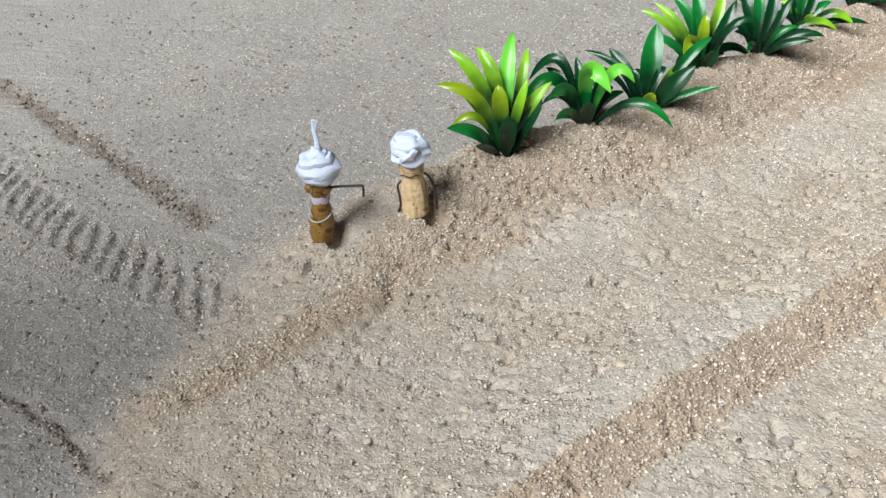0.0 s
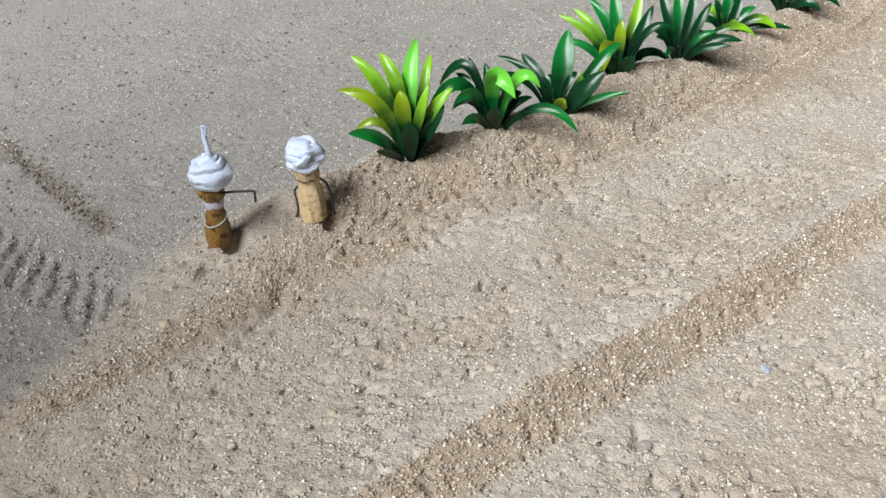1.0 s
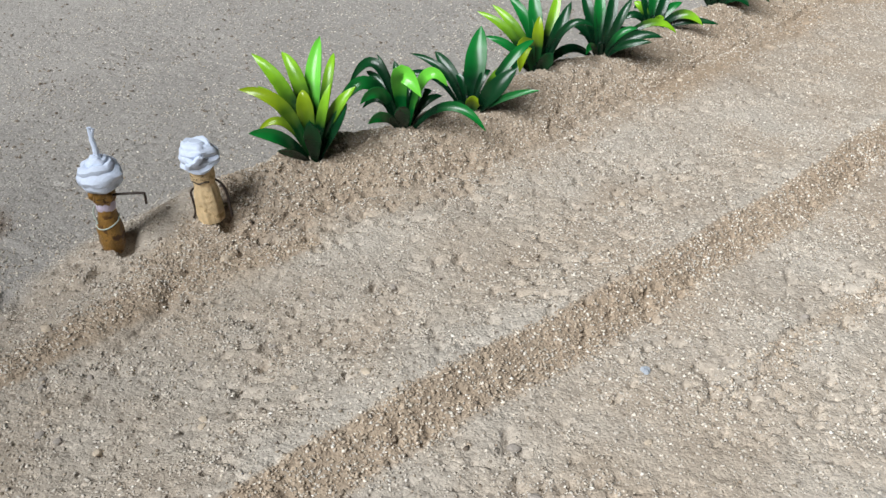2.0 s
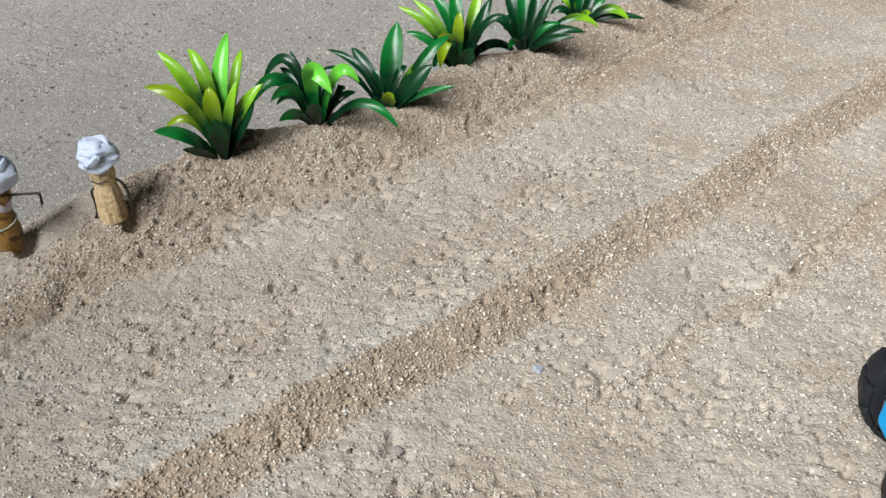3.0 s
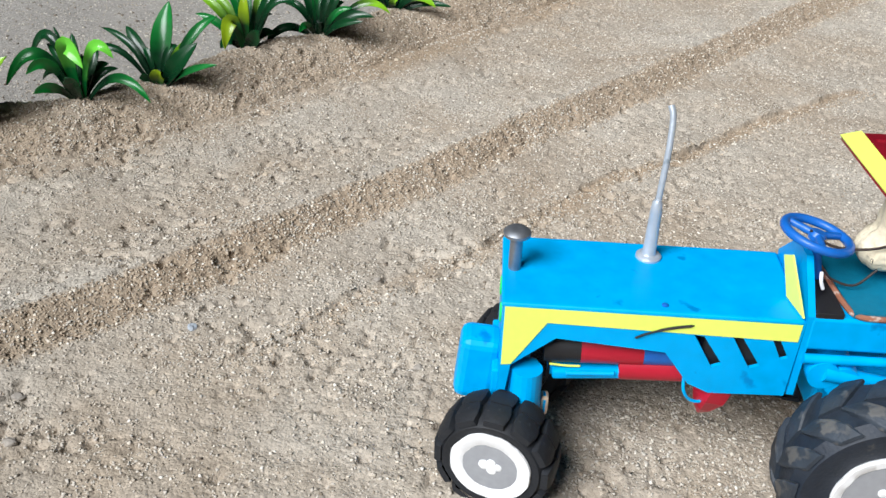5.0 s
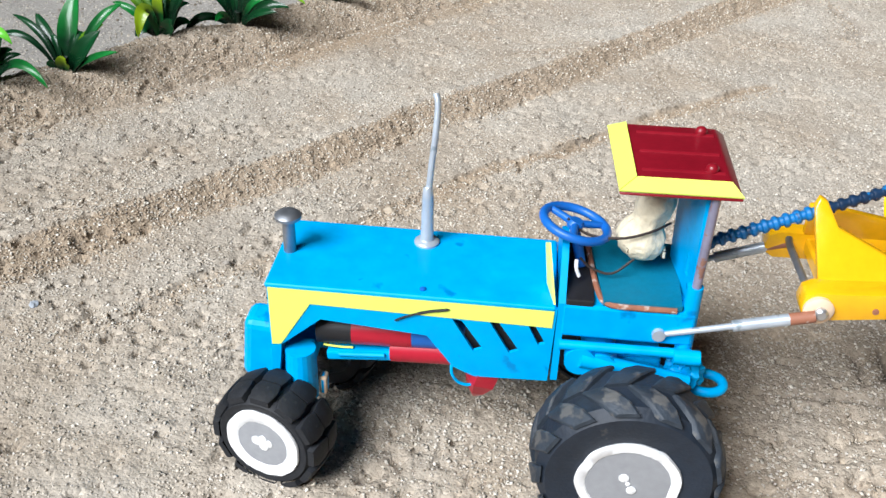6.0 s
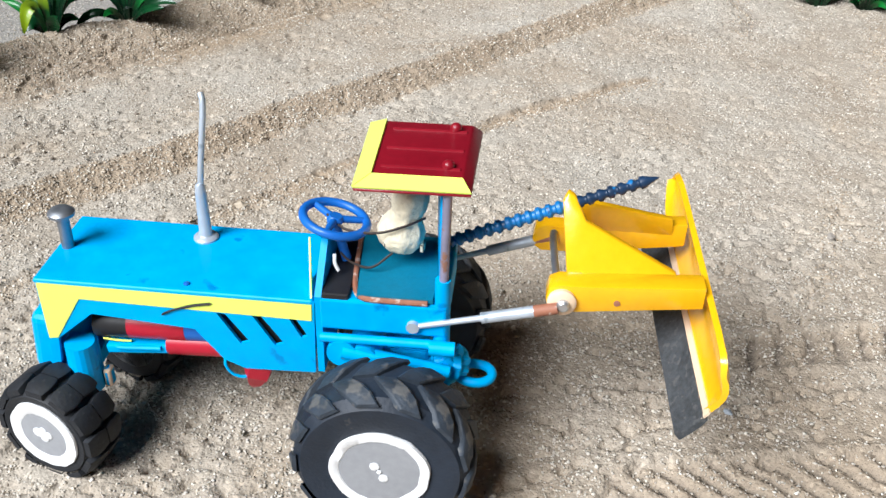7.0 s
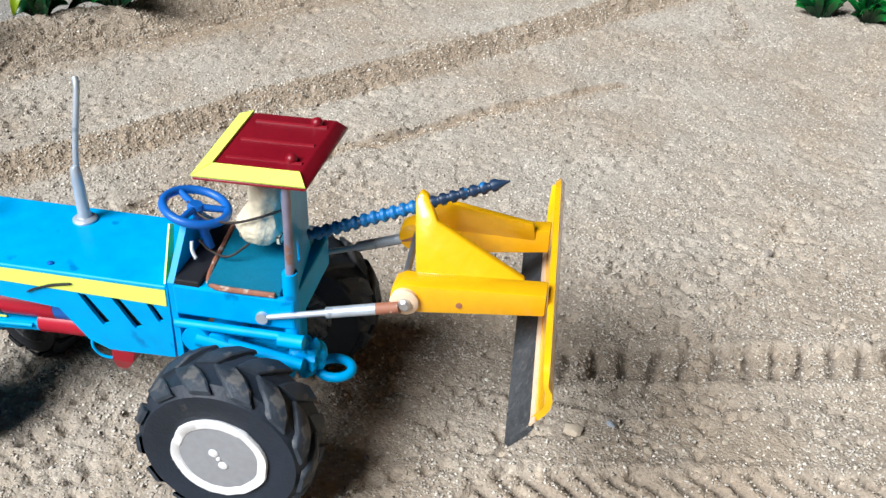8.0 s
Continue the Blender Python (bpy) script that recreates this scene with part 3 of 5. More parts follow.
# ---- pebbles ----
def pebble(x, y, size, mat, label, seed, flat=0.62):
    bm = bmesh.new()
    bmesh.ops.create_icosphere(bm, subdivisions=2, radius=1)
    rng = random.Random(seed)
    off = Vector((rng.uniform(0, 50), rng.uniform(0, 50), rng.uniform(0, 50)))
    for v in bm.verts:
        k = 1 + 0.42 * noise.noise(v.co * 1.1 + off) + 0.30 * noise.noise(v.co * 2.3 + off)
        v.co = Vector((v.co.x * 1.0, v.co.y * 0.78, v.co.z * flat)) * k * size / 2
    ob = part("pebble", bm, mat, None, "", size > 6, spot(x, y, rng.uniform(0, 360), -size * flat * 0.08))
    return tagged(ob, label, "pebble", "pebbles on the sand")


PALE, BLUISH, GREYISH = "small pale beige pebble lying on the sand", "small blue grey pebble lying on the sand", "small grey pebble half sunk in the sand"
for n, (x, y, s, m, l) in enumerate((
    (0, 0, 4.4, BLUE_STONE, BLUISH), (-10, 122, 4.0, STONE, PALE), (-179, 49, 5.0, STONE, PALE), (62, 44, 3.8, GREY_STONE, GREYISH),
    (1, -38, 3.2, STONE, PALE), (323, 1, 7.0, STONE, "rounded pale beige pebble beside the wheel print"), (387, 139, 5.2, GREY_STONE, GREYISH), (117, 104, 5.5, STONE, PALE),
    (88, -6, 4.4, GREY_STONE, GREYISH), (-149, -52, 3.4, STONE, PALE), (-166, -22, 2.8, GREY_STONE, GREYISH),
    (12, 312, 4.5, STONE, PALE), (-139, -8, 2.8, GREY_STONE, GREYISH), (22, 285, 3.6, STONE, PALE), (335, 8, 3.4, BLUE_STONE, BLUISH),
    (-213, -45, 3.4, GREY_STONE, GREYISH), (-122, -34, 3.2, STONE, PALE), (349, -1, 3.6, STONE, PALE), (374, 12, 3.2, STONE, PALE),
    (302, -15, 4.0, STONE, PALE), (-228, -14, 5.0, STONE, PALE), (-82, 150, 4.2, STONE, PALE), (377, 104, 3.4, STONE, PALE), (-43, -49, 4.6, GREY_STONE, GREYISH), (-34, -70, 5.0, GREY_STONE, GREYISH), (-148, -56, 3.0, STONE, PALE),
    (-205, -57, 3.2, STONE, PALE), (-178, -72, 3.4, STONE, PALE), (-215, -41, 3.4, GREY_STONE, GREYISH), (-199, -36, 3.0, GREY_STONE, GREYISH), (-201, -68, 3.6, GREY_STONE, GREYISH),
    (-193, -70, 3.6, GREY_STONE, GREYISH), (-98, -26, 4.0, STONE, PALE), (417, 94, 4.0, STONE, PALE), (-102, 36, 3.2, GREY_STONE, GREYISH), (-134, 28, 3.6, GREY_STONE, GREYISH))):
    pebble(x, y, s, m, l, n)


# ---- artificial plants ----
def leaf(parent, tip, over, width, tone, root=(0.0, 0.0), wide=0.60):
    """A folded strap leaf from the plant's heart over a point half way to its tip."""
    bm = bmesh.new()
    lay = bm.verts.layers.float.new("along")
    a, c, half = Vector((root[0], root[1], -3)), Vector(tip), Vector(over)
    mid = 2 * half - (a + c) / 2
    side0 = Vector((c.x - a.x, c.y - a.y, 0))
    steps, rows = 14, []
    across = Vector((-side0.y, side0.x, 0)).normalized() if side0.length > 1 else Vector((1, 0, 0))
    if across.dot((c - a).cross(Vector((0.12, -1, 0.35)))) < 0:
        across = -across
    wave = noise.noise((tip[0] * 0.31, tip[1] * 0.31, tip[2] * 0.31)) * 3
    for i in range(steps + 1):
        t = i / steps
        p = (1 - t) ** 2 * a + 2 * t * (1 - t) * mid + t * t * c
        d = (2 * (1 - t) * (mid - a) + 2 * t * (c - mid)).normalized()
        x = d.cross(Vector((0.12, -1, 0.35)))
        x = x.normalized() + 0.3 * across if x.length > 0.2 else across
        x = (x - d * x.dot(d)).normalized()
        n = x.cross(d).normalized()
        k = t / wide if t < wide else (1 - t) / (1 - wide)
        w = 0.5 * width * (0.34 + 0.66 * math.sin(0.5 * math.pi * k) ** 1.3 if t < wide else math.sin(0.5 * math.pi * k) ** 0.7)
        w = max(w, 0.06)
        fold = 0.30 * w
        ripple = 0.06 * width * math.sin(9 * t + wave)
        row = [bm.verts.new(p + x * (j * w) + n * (abs(j) * fold + j * ripple)) for j in (-1, -0.5, 0, 0.5, 1)]
        for v in row:
            v[lay] = t
        rows.append(row)
    for r, s in zip(rows, rows[1:]):
        for k in range(4):
            bm.faces.new((r[k], r[k + 1], s[k + 1], s[k]))
    bmesh.ops.recalc_face_normals(bm, faces=bm.faces)
    bmesh.ops.solidify(bm, geom=bm.faces[:], thickness=0.45)
    for v in bm.verts:
        if v[lay] == 0:
            v[lay] = min(1, max(0, (v.co - a).length / max(1, (c - a).length)))
    return part("leaf", bm, LEAF[tone], parent, "", True)


def plant(x, y, label, leaves):
    """Leaves: tip x, y, z, the point half way x, y, z, width, tone."""
    p = thing("artificial_plant", label, "plant", spot(x, y, 0, 1.0), "artificial plants along the bank")
    bm = bmesh.new()
    rod(bm, (0, 0, -6), (0, 0, 8), 3.4, 2.4, 10)
    part("stem", bm, LEAF["d"], p, "dark green plastic stem", True)
    for tx, ty, tz, mx, my, mz, width, tone in leaves:
        leaf(p, (tx, ty, tz), (mx, my, mz), width, tone, (0.08 * tx, 0.08 * ty))
    rng = random.Random(round(x) + 7)
    for k in range(6):
        a, r, h = rng.uniform(0.3, 2.9), rng.uniform(10, 20), rng.uniform(8, 22)
        tip = Vector((r * math.cos(a), r * math.sin(a) + 3, h))
        leaf(p, tip, 0.5 * tip + Vector((0, 0, rng.uniform(3, 7))), rng.uniform(3.6, 5.4), "d", (0.1 * tip.x, 0.1 * tip.y))
    return p


plant(-160, 124, "plastic plant with lime yellow tipped strap leaves in sand", [
    (-2, 26, 52, -2, 9, 30, 8.1, "l"), (-30, 7, 48, -11, 0, 30, 7, "y"), (-18, 15, 47, -6, 5, 31, 7, "y"), (6, 21, 46, 5, 8, 31, 4.9, "y"),
    (-34, -4, 34, -12, -4, 26, 6.5, "o"), (-28, 6, 32, -12, 1, 20, 6, "y"), (-26, -17, 18, -12, -10, 13, 6.5, "g"), (-25, -6, 15, -12, -3, 18, 4.1, "o"),
    (-11, -21, 12, -6, -12, 7, 4.3, "d"), (-5, 4, 33, -3, 0, 21, 8.1, "o"), (9, 3, 38, 5, -2, 21, 4.9, "y"), (20, 8, 35, 9, 2, 21, 6, "y"),
    (2, -10, 24, 2, -7, 13, 8.1, "d"), (16, 4, 28, 10, 0, 16, 6, "d")])
plant(-124, 164, "plastic plant with dark green arching leaves in sand", [
    (-33, -12, 9, -17, -4, 24, 6.9, "g"), (-19, -15, 17, -9, -7, 20, 6.4, "g"), (-17, 15, 32, -8, 6, 20, 2.6, "d"), (-31, 12, 16, -15, 8, 29, 5.2, "d"),
    (12, -14, 23, 0, -6, 30, 9.3, "l"), (23, -2, 25, 11, -1, 28, 5.8, "l"), (44, -10, 6, 24, -4, 15, 4.9, "g"), (-14, -20, 9, -7, -10, 9, 5.8, "g"),
    (-8, 16, 29, -3, 6, 16, 5.8, "d"), (-23, 16, 22, -10, 7, 15, 5.8, "d"), (-23, 5, 6, -12, 3, 12, 3.5, "d"), (8, 12, 24, 5, 4, 13, 6.9, "d"),
    (0, -11, 16, 1, -7, 10, 8.1, "d")])
plant(-94, 194, "plastic plant with one broad upright green leaf", [
    (2, 22, 40, 1, 8, 20, 11.4, "g"), (-35, 13, 25, -14, 5, 18, 4.2, "d"), (-22, 16, 26, -10, 6, 15, 7.5, "d"), (-40, -1, 15, -20, 0, 18, 3.6, "d"),
    (37, -5, 17, 18, -3, 10, 3.6, "g"), (21, 12, 25, 11, 4, 16, 5.4, "y"), (24, 3, 25, 12, -1, 12, 9.6, "d"), (31, 17, 36, 18, 7, 25, 5.4, "g"),
    (5, -6, 10, 2, -4, 6, 7.8, "o"), (-8, -5, 5, -4, -3, 4, 4.8, "d")])
plant(-64, 257, "plastic plant with green and yellow tipped strap leaves", [
    (-8, -16, 6, -6, -6, 20, 8.6, "o"), (-31, 1, 20, -14, -1, 14, 5.3, "g"), (-37, 9, 32, -15, 2, 21, 5.3, "y"), (-29, 14, 35, -10, 4, 20, 6, "y"),
    (-21, 18, 41, -5, 6, 23, 7.3, "g"), (-7, 23, 48, -2, 7, 23, 8.6, "g"), (10, 20, 47, 6, 6, 24, 6.6, "y"), (17, 13, 40, 10, 3, 22, 7.3, "d"),
    (31, 2, 30, 15, 1, 28, 4.3, "d"), (0, 2, 34, 0, -2, 20, 6.6, "o"), (10, -6, 15, 5, -4, 9, 8.6, "d"), (-13, -10, 4, -7, -4, 8, 7.9, "d")])
plant(-28, 288, "dark green plastic plant with arching leaves", [
    (-31, -12, -5, -18, -6, 5, 5.8, "d"), (-8, -16, 6, -5, -8, 8, 4.8, "g"), (36, -3, 15, 17, -2, 13, 5.5, "d"), (21, 1, 18, 10, 0, 13, 4.5, "g"),
    (44, 4, 16, 25, 3, 20, 4.5, "y"), (-15, 16, 36, -7, 5, 19, 6.9, "d"), (-4, 20, 39, -2, 6, 19, 7.5, "g"), (6, 17, 39, 4, 5, 20, 6.9, "d"),
    (16, 10, 33, 9, 3, 19, 5.5, "d"), (-22, 4, 16, -11, 1, 15, 4.8, "d"), (30, -8, 13, 14, -5, 9, 4.8, "d")])
plant(5, 350, "dark green plastic plant with yellow leaf tips", [
    (31, -5, 6, 16, -2, 11, 5.9, "y"), (41, -1, 6, 20, 0, 6, 4.4, "d"), (-9, 9, 21, -5, 3, 11, 6.7, "d"), (-1, 12, 25, -1, 4, 12, 7.4, "g"),
    (8, 10, 23, 4, 3, 12, 6.7, "d"), (-20, -2, 5, -11, -1, 8, 5.2, "d"), (-14, 5, 15, -7, 2, 10, 5.9, "y"), (17, 7, 16, 7, 3, 10, 5.9, "g"),
    (6, -8, 10, 2, -5, 7, 5.2, "y")])
plant(48, 408, "dark green plastic plant at the far end", [
    (-12, 12, 26, -6, 4, 15, 7, "d"), (0, 14, 32, 0, 5, 17, 8, "d"), (14, 12, 28, 7, 4, 16, 8, "g"), (36, -6, 8, 18, -2, 14, 6, "d"),
    (22, -12, 6, 11, -6, 10, 7, "d"), (-26, -8, 9, -13, -4, 13, 7, "g"), (24, 8, 20, 12, 3, 14, 6, "d")])


def bush(x, y, seed, label):
    """A low clump of short plastic sprigs."""
    rng = random.Random(seed)
    p = thing("artificial_bush", label, "plant", spot(x, y), "low artificial bushes")
    bm = bmesh.new()
    rod(bm, (0, 0, -5), (0, 0, 14), 3.0, 2.0, 8)
    part("stem", bm, LEAF["d"], p, "", True)
    for k in range(34):
        a, e = rng.uniform(0, 6.283), rng.uniform(0.1, 1.3)
        r = rng.uniform(13, 23)
        root = (4 * math.cos(a), 4 * math.sin(a))
        tip = Vector((r * math.cos(a) * math.cos(e), r * math.sin(a) * math.cos(e), 3 + r * math.sin(e)))
        leaf(p, tip, 0.55 * tip + Vector((0, 0, rng.uniform(1, 3))), rng.uniform(4, 6), rng.choice("dgg"), root, 0.5)


bush(421, 473, 1, "low dark green plastic bush with short leaves")
bush(453, 474, 2, "low dark green plastic bush with short leaves")
bush(504, 486, 3, "low dark green plastic bush with short leaves")


# ---- dolls: one plain mesh each ----
def rope(bm, turns, mat=0, lumps=0.0, seed=1):
    """A rolled cloth laid round in coils: (height, radius, thickness) from start to end."""
    pts, rs = [], []
    n = 22 * (len(turns) - 1)
    for i in range(n + 1):
        t = i / n * (len(turns) - 1)
        k = min(int(t), len(turns) - 2)
        f = t - k
        z, r, w = (turns[k][j] * (1 - f) + turns[k + 1][j] * f for j in range(3))
        q = 2 * math.pi * t
        wob = lumps * noise.noise((seed + 1.7 * t, seed, 2.3 * t))
        pts.append((r * math.cos(q) + wob, r * math.sin(q) + wob, z + 0.6 * wob))
        rs.append(w * (1 + 0.18 * noise.noise((3.1 * t, seed, 0.5))))
    tube(bm, pts, rs, 10, False, mat)


def lumpy(amount, scale, seed):
    return lambda t, z: amount * noise.noise((math.cos(t) * scale + seed, math.sin(t) * scale, z * 0.12 * scale))


def crease(bm, index, amount, seed):
    """Rumples the faces of one material, as folded cloth."""
    for v in {v for f in bm.faces if f.material_index == index for v in f.verts}:
        p = v.co * 0.17 + Vector((seed, seed, 0))
        v.co += amount * Vector((noise.noise(p), noise.noise(p + Vector((9, 0, 0))), noise.noise(p + Vector((0, 9, 0))))) * 1.2
        v.co += 0.35 * amount * Vector((noise.noise(p * 3.1), noise.noise(p * 3.1 + Vector((9, 0, 0))), noise.noise(p * 3.1 + Vector((0, 9, 0)))))


bm = bmesh.new()
lathe(bm, [(2.5, -12), (5.6, -8), (6.7, -2), (7.0, 2), (6.8, 5), (5.7, 10), (4.6, 15), (4.3, 19), (5.4, 21.5), (6.3, 23), (6.2, 27), (5.4, 29), (3.0, 30)], 28, wobble=lumpy(0.20, 2.0, 3), mat=0)
lathe(bm, [(4.3, 16), (4.9, 17), (5.2, 20), (5.0, 21.5)], 24, wobble=lumpy(0.12, 2.5, 8), mat=1)
rope(bm, [(31, 5.4, 2.6), (33.5, 7.8, 3.6), (37, 8.2, 3.8), (40.5, 6.4, 3.2), (43, 3.0, 2.6), (45, 1.0, 2.2)], 2, 1.2, 4)
lathe(bm, [(5.0, 30), (7.0, 33), (6.8, 39), (4.6, 43), (2.0, 46)], 20, mat=2)
tube(bm, bend([(0.6, 0, 43), (0.0, 0.5, 50), (-1.2, 0.8, 56), (-1.5, 1.0, 61)]), [2.1] * 4 + [1.6] * 4 + [1.4] * 8 + [1.1] * 8 + [1.3], 8, False, 6)
tube(bm, bend([(-1.2, 0.6, 54), (-0.2, 0.9, 58), (0.4, 1.2, 60.5)]), 0.8, 6, False, 6)
tube(bm, bend([(4.5, -1, 25.0), (9, -1.5, 26.4), (18, -1.8, 28.0), (23.4, -2, 28.8), (24.2, -2, 27.6), (24.3, -2, 22.8)]), 0.68, 8, False, 3)
tube(bm, [(6.0 * math.cos(a), 6.2 * math.sin(a) - 0.4, 9.5 + 2.4 * math.sin(a * 1.0 + 0.5)) for a in [2 * math.pi * k / 28 for k in range(28)]], 0.4, 6, True, 4)
tube(bm, bend([(-4.0, -3.6, 20), (-5.4, -4.0, 15), (-3.0, -5.8, 10)]), 0.4, 6, False, 4)
lathe(bm, [(0.8, -2.2), (2.6, -1.4), (3.0, 0.4), (2.0, 2.0), (0.6, 2.6)], 14, Matrix.Translation((-4.4, -2.6, 25.0)) @ Matrix.Rotation(radians(70), 4, "X"), lumpy(0.25, 2.0, 6), 0)
lathe(bm, [(0.8, -2.0), (2.3, -1.2), (2.6, 0.4), (1.6, 1.8), (0.6, 2.2)], 14, Matrix.Translation((4.2, -3.0, 24.6)) @ Matrix.Rotation(radians(80), 4, "X"), lumpy(0.25, 2.0, 9), 0)
for a, z, w in ((-2.2, 28.2, 3.0), (-1.5, 28.6, 2.6), (-0.9, 27.6, 2.4), (-1.35, 24.6, 3.6), (-0.8, 25.2, 2.2)):
    box(bm, (6.2 * math.cos(a), 6.2 * math.sin(a), z), (w, 0.8, 0.7), 0.2, Matrix.Rotation(a + 1.57, 3, "Z"), 5)
crease(bm, 2, 1.5, 3.0)
doll = part("doll", bm, [GLAZED, LILAC, COTTON, WIRE, THREAD, INK, COTTON], None, "", True, spot(-230, 47.6, 0, -4.0) @ Matrix.Diagonal((0.82, 0.82, 0.84, 1)))
tagged(doll, "brown shell doll with white coiled turban in sand", "doll", "dolls on the bank")

bm = bmesh.new()
lathe(bm, [(3, -4), (5.6, -2), (5.9, 3), (5.6, 9), (5.2, 14), (4.6, 17), (4.5, 18.5), (5.0, 20), (5.3, 22), (5.2, 25), (4.0, 28)], 56, wobble=lambda t, z: 0.09 * noise.noise((2.4 * math.cos(t) + 11, 2.4 * math.sin(t), 0.29 * z)) + (0.035 * math.cos(13 * t + 0.15 * z) + 0.03 * math.sin(7 * t) if z < 17 else 0), mat=0)
for k, (tilt, yaw, r, zc, w) in enumerate(((8, 0, 6.2, 29.0, 2.3), (24, 60, 5.8, 32.4, 2.9), (-28, 20, 5.6, 33.4, 2.7), (38, 150, 5.0, 34.8, 2.6), (-12, 200, 4.4, 36.8, 2.4))):
    turn = Matrix.Translation((0, 0, zc)) @ Matrix.Rotation(radians(yaw), 4, "Z") @ Matrix.Rotation(radians(tilt), 4, "X")
    tube(bm, [turn @ Vector((r * math.cos(a), r * math.sin(a), 0)) for a in [2 * math.pi * i / 30 for i in range(30)]], w, 10, True, 1)
lathe(bm, [(4.4, 26), (6.4, 29), (6.6, 33), (5.0, 37), (2.4, 40)], 20, wobble=lumpy(0.08, 2, 5), mat=1)
tube(bm, bend([(-2.0, -7.6, 29.8), (1.5, -8.4, 32.2), (4.4, -6.6, 35)]), 1.5, 8, False, 1)
tube(bm, bend([(-5.2, 0.5, 15), (-6.8, -1, 13), (-6.4, -1.5, 8), (-6.2, -2, 3), (-7.4, -2.5, -0.5)]), 0.5, 8, False, 2)
tube(bm, bend([(4.4, 0.8, 19.5), (7.4, 0.6, 17), (9.2, 0.2, 12), (9.6, -0.2, 6), (9.8, -0.4, 0)]), 0.6, 8, False, 2)
for a, z, w, tilt in ((-2.1, 23.6, 1.9, 14), (-1.25, 23.4, 2.0, -22), (-1.65, 22.3, 0.6, 80), (-1.95, 22.2, 1.0, 0), (-1.3, 22.0, 1.1, 10)):
    box(bm, (5.3 * math.cos(a), 5.3 * math.sin(a), z), (w, 0.7, 0.42), 0.12, Matrix.Rotation(a + 1.57, 3, "Z") @ Matrix.Rotation(radians(tilt), 3, "Y"), 3)
tube(bm, [(5.3 * math.cos(a), 5.3 * math.sin(a), 20.2 + 0.4 * math.cos(6 * a)) for a in [-2.5 + 0.14 * k for k in range(14)]], 0.24, 6, False, 3)
crease(bm, 1, 1.2, 8.0)
doll = part("doll", bm, [TAN_SHELL, COTTON, WIRE, INK], None, "", True, spot(-193, 70.9, 0, -1.0) @ Matrix.Rotation(radians(-5), 4, "Y") @ Matrix.Diagonal((1.02, 1.02, 0.92, 1)))
tagged(doll, "tan shell doll with wrapped white turban in sand", "doll", "dolls on the bank")


# ---- toy tractor: u to its rear, v across it (from its near side), w up ----
TRACTOR = Matrix.Translation((119.9 * MM, -54.4 * MM, 0)) @ Matrix.Rotation(radians(5.51), 4, "Z")
tractor = thing("toy_tractor", "handmade sky blue toy tractor with amber rear blade", "toy tractor", TRACTOR)

W0 = 36.0  # width of the hood


def side_at(v0, sign=1):
    return lambda a, b, d: (a, v0 + sign * d, b)


# hood: top sheet, front, two cut-out sides
bm = bmesh.new()
box(bm, (41.5, W0 / 2, 65.8), (84.5, W0 + 0.5, 1.8), 0.85, seg=3)
part("hood_top", bm, BLUE, tractor, "sky blue painted hood sheet")
OUT = [(0, 66), (0, 35), (2.2, 35), (3.2, 44.5), (15.5, 55.2), (47, 52.6), (55, 41.8), (61.5, 38.8), (83.3, 39.6), (84, 66)]
SLOTS = [[(54.2, 59.5), (57.0, 59.2), (63.6, 49.6), (60.8, 48.4)], [(64.8, 60.0), (67.6, 59.8), (74.2, 50.0), (71.4, 48.8)], [(76.0, 59.8), (78.2, 59.6), (81.6, 53.4), (79.6, 52.6)]]
for v0, sign in ((0.0, 1), (W0, -1)):
    bm = bmesh.new()
    plate(bm, OUT, 1.2, side_at(v0, sign), SLOTS)
    part("hood_side", bm, BLUE, tractor, "blue side panel with three slanted slots")
bm = bmesh.new()
plate(bm, [(1.3, 66.4), (W0 - 1.3, 66.4), (W0 - 1.3, 31), (1.3, 31)], 1.3, lambda a, b, d: (-0.2 + d, a, b))
grille = part("hood_front", bm, BLUE, tractor, "plain blue front panel")
for v in (11.5, 25.5):
    bm = bmesh.new()
    lathe(bm, [(0.5, 0.0), (2.0, 0.0), (2.0, 0.4), (1.6, 0.6)], 20, Matrix.Translation((-0.2, v, 55)) @ Matrix.Rotation(radians(-90), 4, "Y") @ Matrix.Diagonal((1.7, 1, 1, 1)))
    part("headlight", bm, GREEN_SPOT, grille, "oval green headlight spot", True)
# yellow stripe on both sides
STRIPE = [(0.3, 65.4), (0.4, 44.6), (3.2, 45.0), (12.6, 60.6), (83.0, 59.4), (83.2, 65.2)]
for v0, sign in ((-0.25, 1), (W0 + 0.25, -1)):
    bm = bmesh.new()
    plate(bm, STRIPE, 0.24, side_at(v0, sign))
    part("stripe", bm, YELLOW, tractor, "lemon yellow tape stripe")
bm = bmesh.new()
tube(bm, bend([(37.5, -0.45, 57.4), (41, -0.5, 59.4), (47, -0.5, 61.6), (53.5, -0.45, 63.0)]), [0.1] + [0.30] * 12 + [0.42] * 11 + [0.1], 6)
part("scratch_mark", bm, INK, tractor, "thin black painted mark")
bm = bmesh.new()
lathe(bm, [(0.2, 0), (0.9, 0.1), (1.0, 0.5), (0.3, 0.9)], 10, Matrix.Translation((45.2, 3.2, 66.6)))
part("pin_head", bm, DEEP_BLUE, tractor, "small dark pin head", True)
# insides under the hood; black blocks stand in for the shade there
bm = bmesh.new()
box(bm, (70, W0 / 2, 53), (24, W0 - 5, 22), 0.6)
box(bm, (20, W0 / 2, 59), (34, W0 - 6, 9), 0.6)
part("hood_shade_fill", bm, DARK, tractor, "black blocks filling the shaded inside of the hood")
bm = bmesh.new()
